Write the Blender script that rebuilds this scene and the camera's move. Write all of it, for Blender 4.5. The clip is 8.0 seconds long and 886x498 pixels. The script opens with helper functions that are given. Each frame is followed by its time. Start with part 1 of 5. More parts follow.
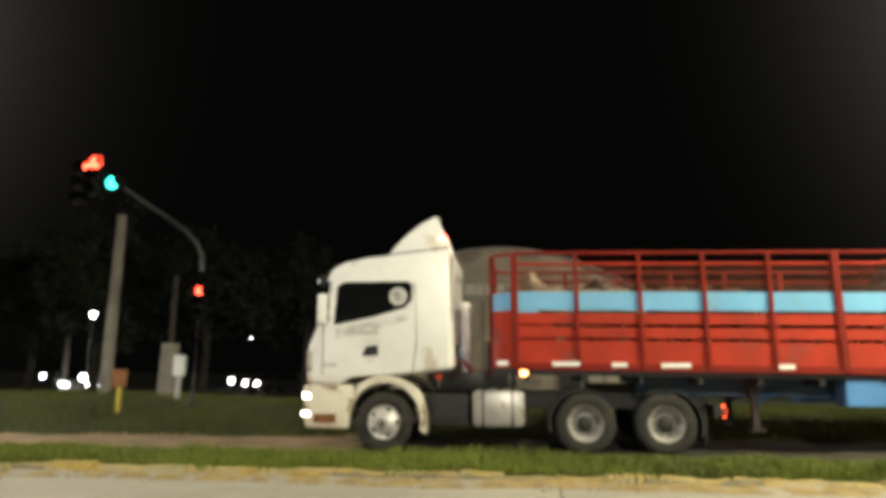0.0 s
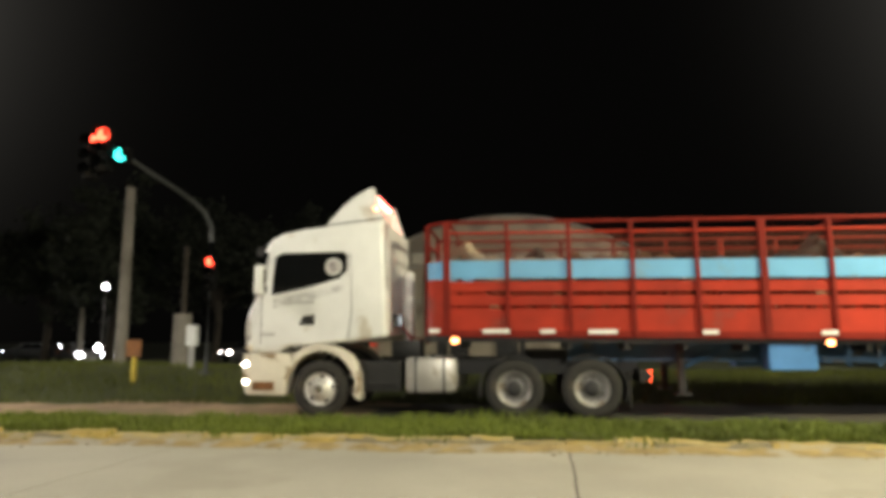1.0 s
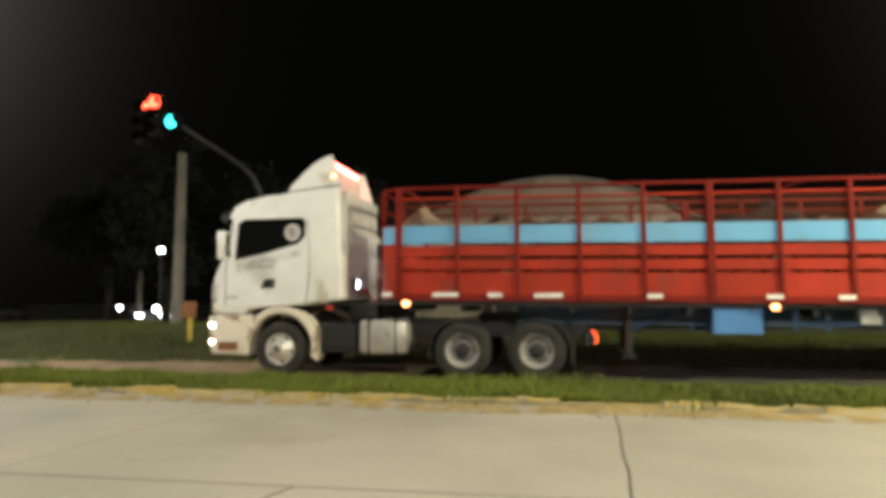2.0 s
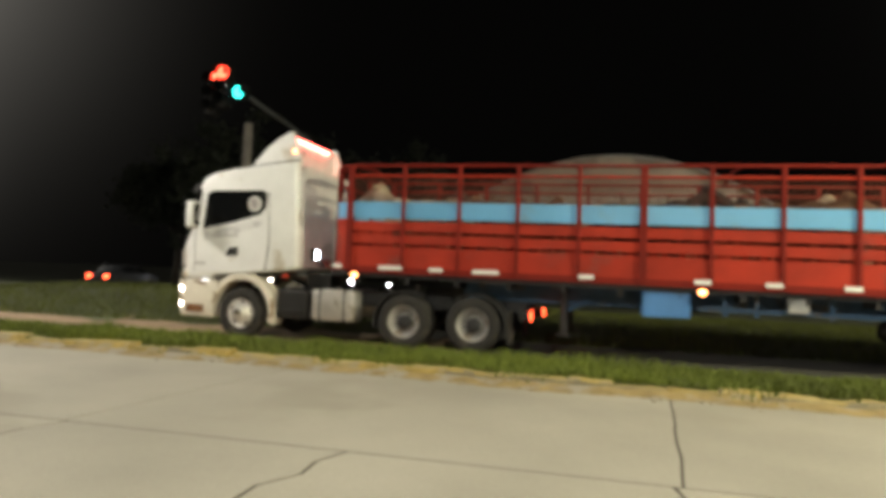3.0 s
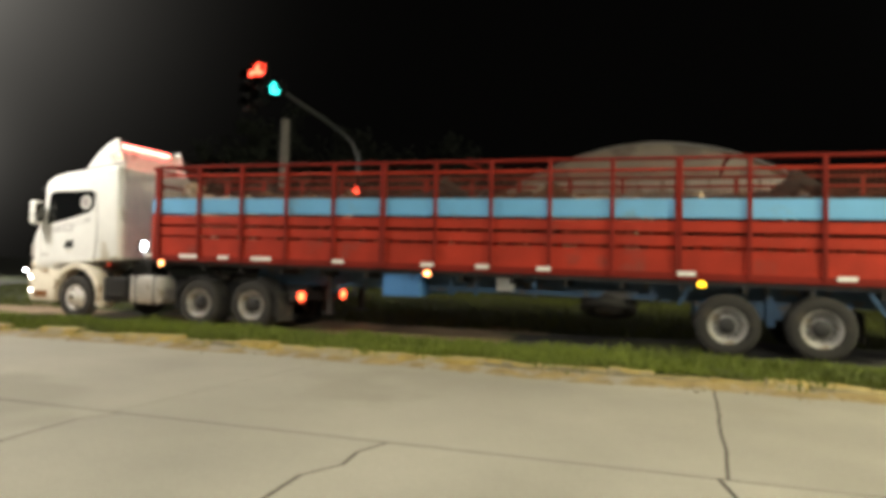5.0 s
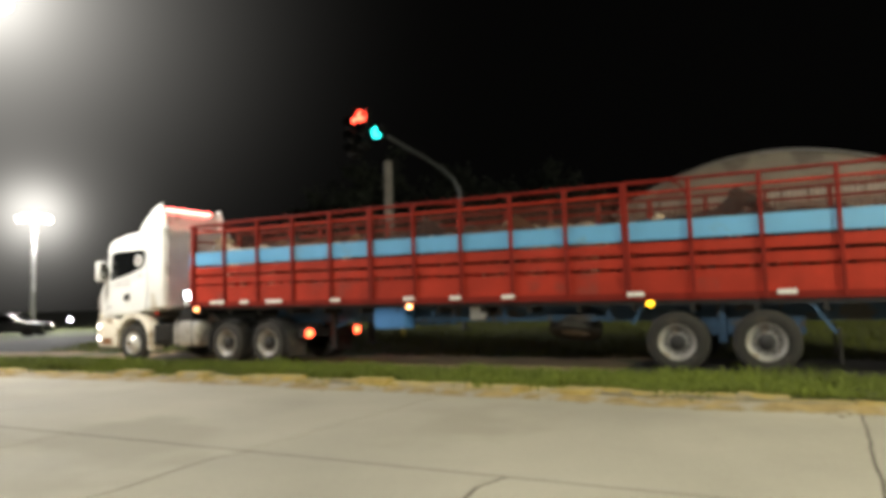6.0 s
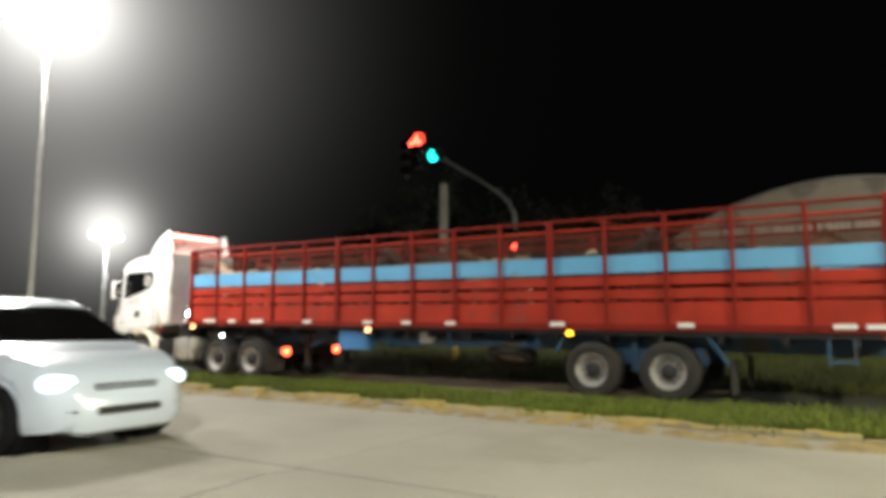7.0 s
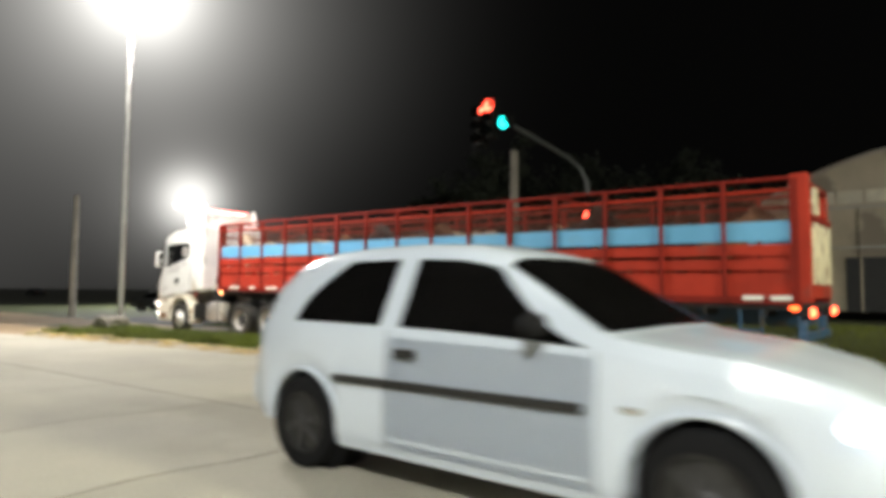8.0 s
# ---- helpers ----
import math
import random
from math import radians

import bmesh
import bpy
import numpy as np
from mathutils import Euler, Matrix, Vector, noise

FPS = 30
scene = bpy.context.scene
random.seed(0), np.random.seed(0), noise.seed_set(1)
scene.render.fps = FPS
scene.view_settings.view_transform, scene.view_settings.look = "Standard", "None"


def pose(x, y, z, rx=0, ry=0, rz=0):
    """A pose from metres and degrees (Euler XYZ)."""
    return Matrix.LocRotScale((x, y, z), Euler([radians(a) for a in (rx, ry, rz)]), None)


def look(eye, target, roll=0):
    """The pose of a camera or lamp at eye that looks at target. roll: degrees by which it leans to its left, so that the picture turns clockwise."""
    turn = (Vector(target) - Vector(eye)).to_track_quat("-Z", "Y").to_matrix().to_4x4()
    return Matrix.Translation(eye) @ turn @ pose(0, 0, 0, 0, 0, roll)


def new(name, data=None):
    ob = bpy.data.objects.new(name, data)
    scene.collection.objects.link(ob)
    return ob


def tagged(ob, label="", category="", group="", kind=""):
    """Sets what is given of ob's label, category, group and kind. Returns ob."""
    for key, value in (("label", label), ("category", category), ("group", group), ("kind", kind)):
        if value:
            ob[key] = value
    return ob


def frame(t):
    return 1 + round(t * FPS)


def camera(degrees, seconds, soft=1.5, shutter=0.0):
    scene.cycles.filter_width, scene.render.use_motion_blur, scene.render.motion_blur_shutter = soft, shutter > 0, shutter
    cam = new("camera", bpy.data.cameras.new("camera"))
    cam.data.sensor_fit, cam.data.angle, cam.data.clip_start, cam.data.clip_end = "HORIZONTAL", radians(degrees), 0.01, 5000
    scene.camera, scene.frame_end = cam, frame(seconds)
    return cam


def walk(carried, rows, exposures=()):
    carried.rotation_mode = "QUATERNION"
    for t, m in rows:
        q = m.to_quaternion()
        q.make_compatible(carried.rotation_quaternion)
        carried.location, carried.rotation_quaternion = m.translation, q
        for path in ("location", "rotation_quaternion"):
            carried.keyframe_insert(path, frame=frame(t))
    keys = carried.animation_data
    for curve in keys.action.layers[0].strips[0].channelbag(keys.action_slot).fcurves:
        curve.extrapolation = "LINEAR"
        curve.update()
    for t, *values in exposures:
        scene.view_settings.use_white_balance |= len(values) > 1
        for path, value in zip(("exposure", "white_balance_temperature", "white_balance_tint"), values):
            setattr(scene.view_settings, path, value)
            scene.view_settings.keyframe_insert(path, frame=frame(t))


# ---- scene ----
cam = camera(67.76, 8.0, soft=4.8, shutter=0.5)
EYE = (0.0, 0.0, 1.38)
# seconds, yaw to the left, pitch up, roll: a hand-held camera that stands on one spot and pans
ROWS = [
    (0.0, 6.29, 10.73, -0.35), (0.1, 6.7, 10.18, -0.47), (0.2, 7.64, 10.0, -0.15), (0.3, 9.46, 10.51, -0.49),
    (0.4, 8.82, 9.8, -0.69), (0.5, 8.68, 9.45, -0.73), (0.6, 9.3, 9.73, -0.62), (0.7, 8.75, 9.46, -0.36),
    (0.8, 9.16, 9.48, -0.05), (0.9, 7.61, 8.43, 0.12), (1.0, 7.03, 7.97, 0.19), (1.1, 7.3, 8.33, 0.11),
    (1.2, 7.65, 8.59, 0.37), (1.3, 7.77, 8.21, 0.19), (1.4, 7.96, 7.22, 0.28), (1.5, 7.68, 6.72, 0.12),
    (1.6, 8.3, 5.81, 0.02), (1.7, 9.2, 5.27, -0.07), (2.8, 14.49, 3.79, -1.31), (3.0, 15.89, 2.52, -2.29),
    (3.2, 15.91, 2.02, -2.48), (3.4, 15.02, 2.14, -2.4), (3.5, 14.33, 1.52, -2.75), (3.6, 14.36, 1.59, -2.2),
    (3.8, 15.86, 1.0, -2.51), (4.0, 16.46, 0.63, -2.9), (4.2, 17.86, 0.05, -2.87), (4.4, 18.51, 0.12, -2.76),
    (4.5, 18.42, 0.29, -2.82), (4.6, 18.32, 0.47, -2.28), (4.8, 18.66, 1.65, -1.78), (5.0, 19.05, 1.7, -1.55),
    (5.1, 19.81, 1.75, -1.5), (5.2, 20.25, 1.92, -1.37), (6.3, 30.04, 5.38, 1.71), (6.4, 29.91, 5.77, 1.14),
    (6.5, 29.89, 6.08, 0.37), (6.6, 30.53, 6.17, 0.39), (6.7, 32.13, 5.78, 0.49), (6.8, 33.0, 5.91, 0.07),
    (6.9, 32.9, 6.39, -0.07), (7.0, 32.91, 6.47, 0.05), (7.1, 33.66, 5.94, -0.21), (7.2, 34.74, 5.33, -0.65),
    (7.3, 36.32, 4.7, -0.73), (7.4, 36.95, 4.25, -0.86), (7.5, 37.24, 4.03, -1.26), (7.6, 37.5, 3.96, -1.07),
    (7.7, 39.26, 3.61, -1.05), (7.8, 39.73, 3.52, -0.83), (7.9, 39.25, 3.66, -0.49), (8.0, 38.99, 3.67, -0.44),
]
walk(cam, [(t, pose(*EYE, 0, 0, yaw) @ pose(0, 0, 0, 90 + pitch, 0, 0) @ pose(0, 0, 0, 0, 0, -roll)) for t, yaw, pitch, roll in ROWS],
     exposures=[(0.0, 0.30, 6850, 10), (1.5, 0.24, 6800, 10), (3.5, 0.10, 6750, 10), (5.2, 0.09, 6700, 10), (6.5, 0.18, 6350, 10), (7.3, 0.26, 6250, 10), (8.0, 0.36, 6300, 10)])

# ---- world and lamps ----
world = bpy.data.worlds.new("night")
scene.world = world
world.use_nodes = True
wn, wl = world.node_tree.nodes, world.node_tree.links
# night sky: nearly black, with the lamps' glare and haze painted in as bright lobes
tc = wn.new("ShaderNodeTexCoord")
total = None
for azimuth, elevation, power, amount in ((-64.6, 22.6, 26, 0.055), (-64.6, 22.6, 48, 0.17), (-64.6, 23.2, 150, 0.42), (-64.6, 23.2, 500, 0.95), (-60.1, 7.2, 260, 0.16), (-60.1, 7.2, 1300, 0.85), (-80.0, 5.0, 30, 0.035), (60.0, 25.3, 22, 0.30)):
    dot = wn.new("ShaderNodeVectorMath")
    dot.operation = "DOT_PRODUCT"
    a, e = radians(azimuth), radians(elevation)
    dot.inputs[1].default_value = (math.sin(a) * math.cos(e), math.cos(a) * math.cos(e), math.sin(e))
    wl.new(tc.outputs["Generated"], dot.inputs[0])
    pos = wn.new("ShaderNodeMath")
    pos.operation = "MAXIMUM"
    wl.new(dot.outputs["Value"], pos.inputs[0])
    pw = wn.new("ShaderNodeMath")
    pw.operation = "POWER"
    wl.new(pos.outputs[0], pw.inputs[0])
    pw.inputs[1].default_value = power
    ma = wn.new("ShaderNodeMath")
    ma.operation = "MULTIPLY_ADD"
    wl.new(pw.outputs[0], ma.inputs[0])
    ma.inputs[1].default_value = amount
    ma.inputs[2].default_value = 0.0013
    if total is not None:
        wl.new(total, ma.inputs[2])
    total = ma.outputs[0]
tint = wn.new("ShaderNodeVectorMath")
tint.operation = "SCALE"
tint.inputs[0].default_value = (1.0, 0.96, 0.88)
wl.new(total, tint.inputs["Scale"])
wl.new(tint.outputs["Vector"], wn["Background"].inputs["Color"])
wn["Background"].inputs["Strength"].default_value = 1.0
scene.view_settings.exposure = 0.0
LAMP_WARM = (1.0, 0.90, 0.72)


def lamp(name, place, target, watts, size, colour=LAMP_WARM, spot=0):
    data = bpy.data.lights.new(name, "SPOT" if spot else "AREA")
    data.energy, data.color = watts, colour
    if spot:
        data.spot_size, data.spot_blend, data.shadow_soft_size = radians(spot), 0.5, size
    else:
        data.shape, data.size = "DISK", size
    ob = new(name, data)
    ob.matrix_world = look(place, target)
    return ob


# street lamps: on the median's nose, further along the median, and unseen ones added on the pavement behind the camera
# and by the barn's yard
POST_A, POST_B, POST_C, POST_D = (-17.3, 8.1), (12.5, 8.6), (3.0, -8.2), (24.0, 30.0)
lamp("street_lamp_light_a", (-17.3, 8.1, 8.6), (-16.0, 7.0, 0), 4500, 0.7, (1.0, 0.95, 0.85), spot=176)
lamp("street_lamp_light_b", (12.5, 7.2, 8.15), (10.0, 7.0, 0), 10600, 0.5, (0.97, 0.925, 0.63), spot=168)
# unseen lamp behind the camera, put in to light what faces it
lamp("unseen_lamp_light_c", (3.0, -6.4, 9.15), (-3.0, 6.0, 0), 8500, 0.4, (0.98, 0.97, 0.85), spot=165)
# lamp added out of view to brighten the barn's front
lamp("added_barn_light_d", (22.6, 30.0, 8.15), (0.0, 40.0, 4), 15000, 0.4, (1.0, 0.94, 0.82), spot=92)
lamp("street_lamp_light_far", (-47.5, 27.3, 7.7), (-44.0, 20.0, 0), 19000, 0.8, (1.0, 0.98, 0.93), spot=168)

# ---- materials ----


def mat(name, base, rough=0.6, metal=0.0, vary=0.25, scale=6.0, bump=0.0, fine=60.0, second=None, amount=0.0, patch=1.5, spread=0.0, coat=0.0):
    """A surface: base colour varied by coarse and fine noise, patches of a second colour, relief."""
    m = bpy.data.materials.new(name)
    m.use_nodes = True
    n, l = m.node_tree.nodes, m.node_tree.links
    p = n["Principled BSDF"]
    p.inputs["Metallic"].default_value = metal
    p.inputs["Coat Weight"].default_value = coat
    tc = n.new("ShaderNodeTexCoord")

    def noise_at(s, detail=4):
        t = n.new("ShaderNodeTexNoise")
        t.inputs["Scale"].default_value, t.inputs["Detail"].default_value = s, detail
        l.new(tc.outputs["Object"], t.inputs["Vector"])
        return t

    def ramp(src, lo, hi):
        r = n.new("ShaderNodeMapRange")
        r.inputs["From Min"].default_value, r.inputs["From Max"].default_value = 0.3, 0.7
        r.inputs["To Min"].default_value, r.inputs["To Max"].default_value = lo, hi
        l.new(src, r.inputs["Value"])
        return r.outputs["Result"]

    big, small = noise_at(scale), noise_at(fine)
    mul = n.new("ShaderNodeMath")
    mul.operation = "MULTIPLY"
    l.new(ramp(big.outputs["Fac"], 1 - vary, 1 + vary), mul.inputs[0])
    l.new(ramp(small.outputs["Fac"], 1 - vary * 0.5, 1 + vary * 0.5), mul.inputs[1])
    value = mul.outputs[0]
    if spread:
        info = n.new("ShaderNodeObjectInfo")
        geo = n.new("ShaderNodeNewGeometry")
        add = n.new("ShaderNodeMath")
        l.new(info.outputs["Random"], add.inputs[0])
        l.new(geo.outputs["Random Per Island"], add.inputs[1])
        r = n.new("ShaderNodeMapRange")
        r.inputs["From Max"].default_value = 2.0
        r.inputs["To Min"].default_value, r.inputs["To Max"].default_value = 1 - spread, 1 + spread
        l.new(add.outputs[0], r.inputs["Value"])
        mm = n.new("ShaderNodeMath")
        mm.operation = "MULTIPLY"
        l.new(value, mm.inputs[0])
        l.new(r.outputs["Result"], mm.inputs[1])
        value = mm.outputs[0]
    col = n.new("ShaderNodeVectorMath")
    col.operation = "SCALE"
    col.inputs[0].default_value = base
    l.new(value, col.inputs["Scale"])
    out = col.outputs["Vector"]
    if second:
        pn = noise_at(patch, 8)
        r = n.new("ShaderNodeMapRange")
        r.inputs["From Min"].default_value, r.inputs["From Max"].default_value = 0.62 - amount * 0.4, 0.70 - amount * 0.4
        l.new(pn.outputs["Fac"], r.inputs["Value"])
        mix = n.new("ShaderNodeMix")
        mix.data_type = "RGBA"
        l.new(r.outputs["Result"], mix.inputs["Factor"])
        l.new(out, mix.inputs["A"])
        mix.inputs["B"].default_value = (*second, 1)
        out = mix.outputs["Result"]
    l.new(out, p.inputs["Base Color"])
    l.new(ramp(big.outputs["Fac"], max(0.03, rough - min(0.08, vary)), min(1, rough + min(0.08, vary))), p.inputs["Roughness"])
    if bump:
        b = n.new("ShaderNodeBump")
        b.inputs["Strength"].default_value, b.inputs["Distance"].default_value = bump, 0.01
        l.new(small.outputs["Fac"], b.inputs["Height"])
        l.new(b.outputs["Normal"], p.inputs["Normal"])
    return m


def glow(name, colour, strength):
    m = bpy.data.materials.new(name)
    m.use_nodes = True
    p = m.node_tree.nodes["Principled BSDF"]
    p.inputs["Base Color"].default_value = (*[min(1, c) for c in colour], 1)
    p.inputs["Emission Color"].default_value = (*colour, 1)
    p.inputs["Emission Strength"].default_value = strength
    return m


CONCRETE = mat("concrete", (0.375, 0.35, 0.29), 0.85, vary=0.13, scale=0.7, bump=0.35, fine=55, second=(0.335, 0.31, 0.25), amount=0.16, patch=0.45, spread=0.10)
TAR = mat("joint_tar", (0.075, 0.066, 0.052), 0.9, vary=0.3, bump=0.3)
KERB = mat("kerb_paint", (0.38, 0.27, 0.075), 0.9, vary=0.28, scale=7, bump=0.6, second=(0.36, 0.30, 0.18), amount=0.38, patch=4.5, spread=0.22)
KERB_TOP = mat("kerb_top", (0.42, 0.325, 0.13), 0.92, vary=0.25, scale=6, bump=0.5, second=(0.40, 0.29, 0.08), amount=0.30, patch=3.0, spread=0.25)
KERB_BARE = mat("kerb_bare", (0.30, 0.25, 0.14), 0.9, vary=0.3, bump=0.6, second=(0.20, 0.17, 0.11), amount=0.4, patch=3.0, spread=0.15)
DIRT = mat("gutter_earth", (0.31, 0.225, 0.095), 0.95, vary=0.3, scale=5, bump=0.6, fine=60, second=(0.36, 0.32, 0.25), amount=0.3, patch=3)
EARTH = mat("earth", (0.275, 0.19, 0.11), 0.95, vary=0.3, scale=0.8, bump=0.6, fine=25, second=(0.07, 0.085, 0.03), amount=0.2, patch=0.4)
SOIL = mat("grassy_soil", (0.038, 0.046, 0.010), 0.95, vary=0.35, scale=0.7, bump=0.6, fine=18)
ROADBED = mat("road_asphalt", (0.028, 0.025, 0.022), 0.95, vary=0.25, scale=0.7, bump=0.5, fine=50, second=(0.045, 0.036, 0.027), amount=0.15, patch=0.25)
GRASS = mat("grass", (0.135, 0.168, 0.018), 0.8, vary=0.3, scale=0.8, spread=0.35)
# darker copy of GRASS: the bank's dim light is put into the colour
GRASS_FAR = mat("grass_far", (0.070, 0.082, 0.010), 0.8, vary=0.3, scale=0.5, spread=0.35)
CAB_WHITE = mat("cab_white", (0.86, 0.865, 0.85), 0.33, vary=0.05, scale=2, coat=0.3, second=(0.62, 0.58, 0.50), amount=0.05, patch=1.6)
CAB_DIRTY = mat("cab_dirty_plastic", (0.74, 0.69, 0.585), 0.5, vary=0.12, scale=2, second=(0.30, 0.21, 0.12), amount=0.13, patch=2.2)
CAB_BACK = mat("cab_back_white", (0.70, 0.665, 0.645), 0.5, vary=0.12, scale=2, second=(0.45, 0.42, 0.40), amount=0.14, patch=1.6)
CAB_GREY = mat("cab_rear_grey", (0.50, 0.47, 0.45), 0.5, vary=0.15, scale=2, second=(0.25, 0.22, 0.22), amount=0.2, patch=2)
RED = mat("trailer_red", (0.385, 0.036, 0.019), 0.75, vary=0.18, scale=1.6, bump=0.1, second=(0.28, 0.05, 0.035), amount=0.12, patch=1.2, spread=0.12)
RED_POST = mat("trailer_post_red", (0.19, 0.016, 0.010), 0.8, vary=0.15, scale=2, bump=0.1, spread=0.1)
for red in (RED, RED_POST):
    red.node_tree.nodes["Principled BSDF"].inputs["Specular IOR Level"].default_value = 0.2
BLUE = mat("trailer_blue_band", (0.14, 0.40, 0.66), 0.5, vary=0.06, scale=2, second=(0.16, 0.34, 0.50), amount=0.08, patch=1.5, spread=0.05)
TOOL_BLUE = mat("tool_box_blue", (0.07, 0.22, 0.50), 0.5, vary=0.12, scale=3)
BLUE_STEEL = mat("chassis_blue", (0.032, 0.085, 0.165), 0.5, vary=0.25, scale=3, second=(0.08, 0.07, 0.06), amount=0.2, patch=2.5)
DARK_STEEL = mat("dark_steel", (0.035, 0.034, 0.034), 0.6, metal=0.3, vary=0.3, scale=5, bump=0.2)
PLASTIC = mat("black_plastic", (0.018, 0.018, 0.018), 0.5, vary=0.2)
RUBBER = mat("rubber", (0.030, 0.028, 0.025), 0.92, vary=0.25, scale=5, bump=0.3, second=(0.06, 0.05, 0.04), amount=0.12, patch=4)
RIM = mat("steel_rim", (0.38, 0.365, 0.34), 0.55, metal=0.2, vary=0.2, scale=6, second=(0.22, 0.18, 0.14), amount=0.2, patch=6)
CHROME = mat("polished_metal", (0.62, 0.61, 0.58), 0.25, metal=0.9, vary=0.1)
FRONT_RIM = mat("front_rim_aluminium", (0.78, 0.77, 0.74), 0.38, metal=0.45, vary=0.12, scale=5)
TANK = mat("tank_aluminium", (0.55, 0.53, 0.49), 0.42, metal=0.5, vary=0.12, scale=3, second=(0.36, 0.32, 0.26), amount=0.15, patch=3)
SIGNAL_BLACK = mat("signal_black", (0.006, 0.006, 0.006), 0.9, vary=0.2)
MAST_PAINT = mat("mast_paint", (0.060, 0.064, 0.068), 0.7, vary=0.15, scale=3)
LETTERING = mat("faded_lettering", (0.58, 0.57, 0.56), 0.4, vary=0.1)
LIVERY = mat("livery_grey", (0.62, 0.615, 0.61), 0.4, vary=0.18, scale=9, second=(0.78, 0.78, 0.77), amount=0.35, patch=7)
CAR_RIM = mat("car_rim", (0.07, 0.07, 0.075), 0.35, metal=0.6, vary=0.15)
TYRE_DARK = mat("car_tyre", (0.009, 0.009, 0.010), 0.95, vary=0.2, scale=6)
GLASS = mat("dark_glass", (0.006, 0.0065, 0.007), 0.06, vary=0.05)
CAR_GLASS = mat("tinted_car_glass", (0.009, 0.0085, 0.0085), 0.08, vary=0.2, scale=1.5)
GLASS.node_tree.nodes["Principled BSDF"].inputs["Specular IOR Level"].default_value = 0.3
SIGNAL_BLACK.node_tree.nodes["Principled BSDF"].inputs["Specular IOR Level"].default_value = 0.1
TYRE_DARK.node_tree.nodes["Principled BSDF"].inputs["Specular IOR Level"].default_value = 0.15
CREAM = mat("cream_paint", (0.66, 0.60, 0.44), 0.7, vary=0.2, scale=4, second=(0.38, 0.30, 0.20), amount=0.25, patch=3, spread=0.12)
STICKER = mat("white_sticker", (0.6, 0.6, 0.57), 0.5, vary=0.15, scale=12)
WHITE_TAPE = mat("white_reflector", (0.85, 0.84, 0.80), 0.4, vary=0.1, scale=8)
CAR_WHITE = mat("car_white", (0.60, 0.665, 0.76), 0.26, vary=0.006, coat=0.6)
GALV = mat("galvanised", (0.40, 0.40, 0.39), 0.5, metal=0.4, vary=0.15, scale=3)
# lighter than POLE_CONCRETE: lamp light on one pole, put into its colour
LIT_CONCRETE = mat("lit_concrete", (0.55, 0.52, 0.46), 0.9, vary=0.2, scale=2, bump=0.3)
POLE_CONCRETE = mat("pole_concrete", (0.185, 0.17, 0.145), 0.9, vary=0.2, scale=2, bump=0.3)
BARN_ROOF = mat("barn_sheet", (0.42, 0.40, 0.36), 0.6, vary=0.15, scale=0.4, bump=0.2, second=(0.30, 0.27, 0.23), amount=0.2, patch=0.3)
PANE = mat("translucent_sheet", (0.66, 0.62, 0.50), 0.5, vary=0.2, scale=1.2, spread=0.3)
BARN_WALL = mat("barn_wall", (0.46, 0.40, 0.30), 0.85, vary=0.18, scale=0.5, bump=0.3, second=(0.28, 0.24, 0.19), amount=0.2, patch=0.4)
BARK = mat("bark", (0.035, 0.028, 0.021), 0.95, vary=0.3, scale=4, bump=0.6)
LEAF = mat("leaf", (0.012, 0.016, 0.008), 0.9, vary=0.3, spread=0.4)
YELLOW = mat("yellow_paint", (0.55, 0.42, 0.06), 0.6, vary=0.15, scale=6)
RUSTY_WIRE = mat("rusty_wire", (0.115, 0.035, 0.02), 0.85, vary=0.3, scale=3)
RUSTY = mat("rusty_board", (0.20, 0.085, 0.03), 0.8, vary=0.25, scale=6)
BOX_WHITE = mat("box_white", (0.62, 0.64, 0.64), 0.5, vary=0.1)
STONE = mat("boulder", (0.17, 0.155, 0.13), 0.95, vary=0.35, scale=5, bump=0.5)
HIDE = [mat("hide_" + n, c, 0.85, vary=0.25, scale=4, bump=0.3) for n, c in (("cream", (0.52, 0.42, 0.30)), ("brown", (0.17, 0.085, 0.045)), ("black", (0.03, 0.027, 0.025)))]
HEADLIGHT = glow("headlight_glow", (1.0, 0.93, 0.80), 34)
HEADLIGHT_COOL = glow("headlight_cool_glow", (0.86, 0.91, 1.0), 16)
WORKLIGHT = glow("worklight_glow", (0.80, 0.90, 1.0), 34)
AMBER = glow("amber_glow", (1.0, 0.36, 0.13), 9)
AMBER_DEEP = glow("amber_deep_glow", (1.0, 0.55, 0.02), 4)
REAR_ORANGE = glow("rear_orange_glow", (1.0, 0.10, 0.02), 4.5)
CAR_HEADLIGHT = glow("car_headlight_glow", (0.74, 0.84, 1.0), 3.2)
TAIL = glow("tail_glow", (1.0, 0.085, 0.03), 9)
STRIP = glow("strip_glow", (1.0, 0.11, 0.09), 18)
SIGNAL_RED = glow("signal_red_glow", (1.0, 0.06, 0.03), 9)
SIGNAL_GREEN = glow("signal_green_glow", (0.02, 0.75, 0.66), 7)
LAMP_GLOW = glow("lamp_glow", (1.0, 0.97, 0.92), 60)

# ---- mesh helpers ----


def mesh_of(bm, name, material, smooth=False):
    bmesh.ops.recalc_face_normals(bm, faces=bm.faces)
    me = bpy.data.meshes.new(name)
    bm.to_mesh(me)
    bm.free()
    me.materials.append(material)
    if smooth:
        for p in me.polygons:
            p.use_smooth = True
        me.set_sharp_from_angle(angle=radians(40))
    return me


def part(name, bm, material, parent=None, label="", smooth=False):
    ob = new(name, mesh_of(bm, name, material, smooth))
    ob.parent = parent
    return tagged(ob, label)


def thing(name, label, category, m=None, group="", kind=""):
    ob = new(name)
    ob.empty_display_size = 0.2
    if m is not None:
        ob.matrix_world = m
    return tagged(ob, label, category, group, kind)


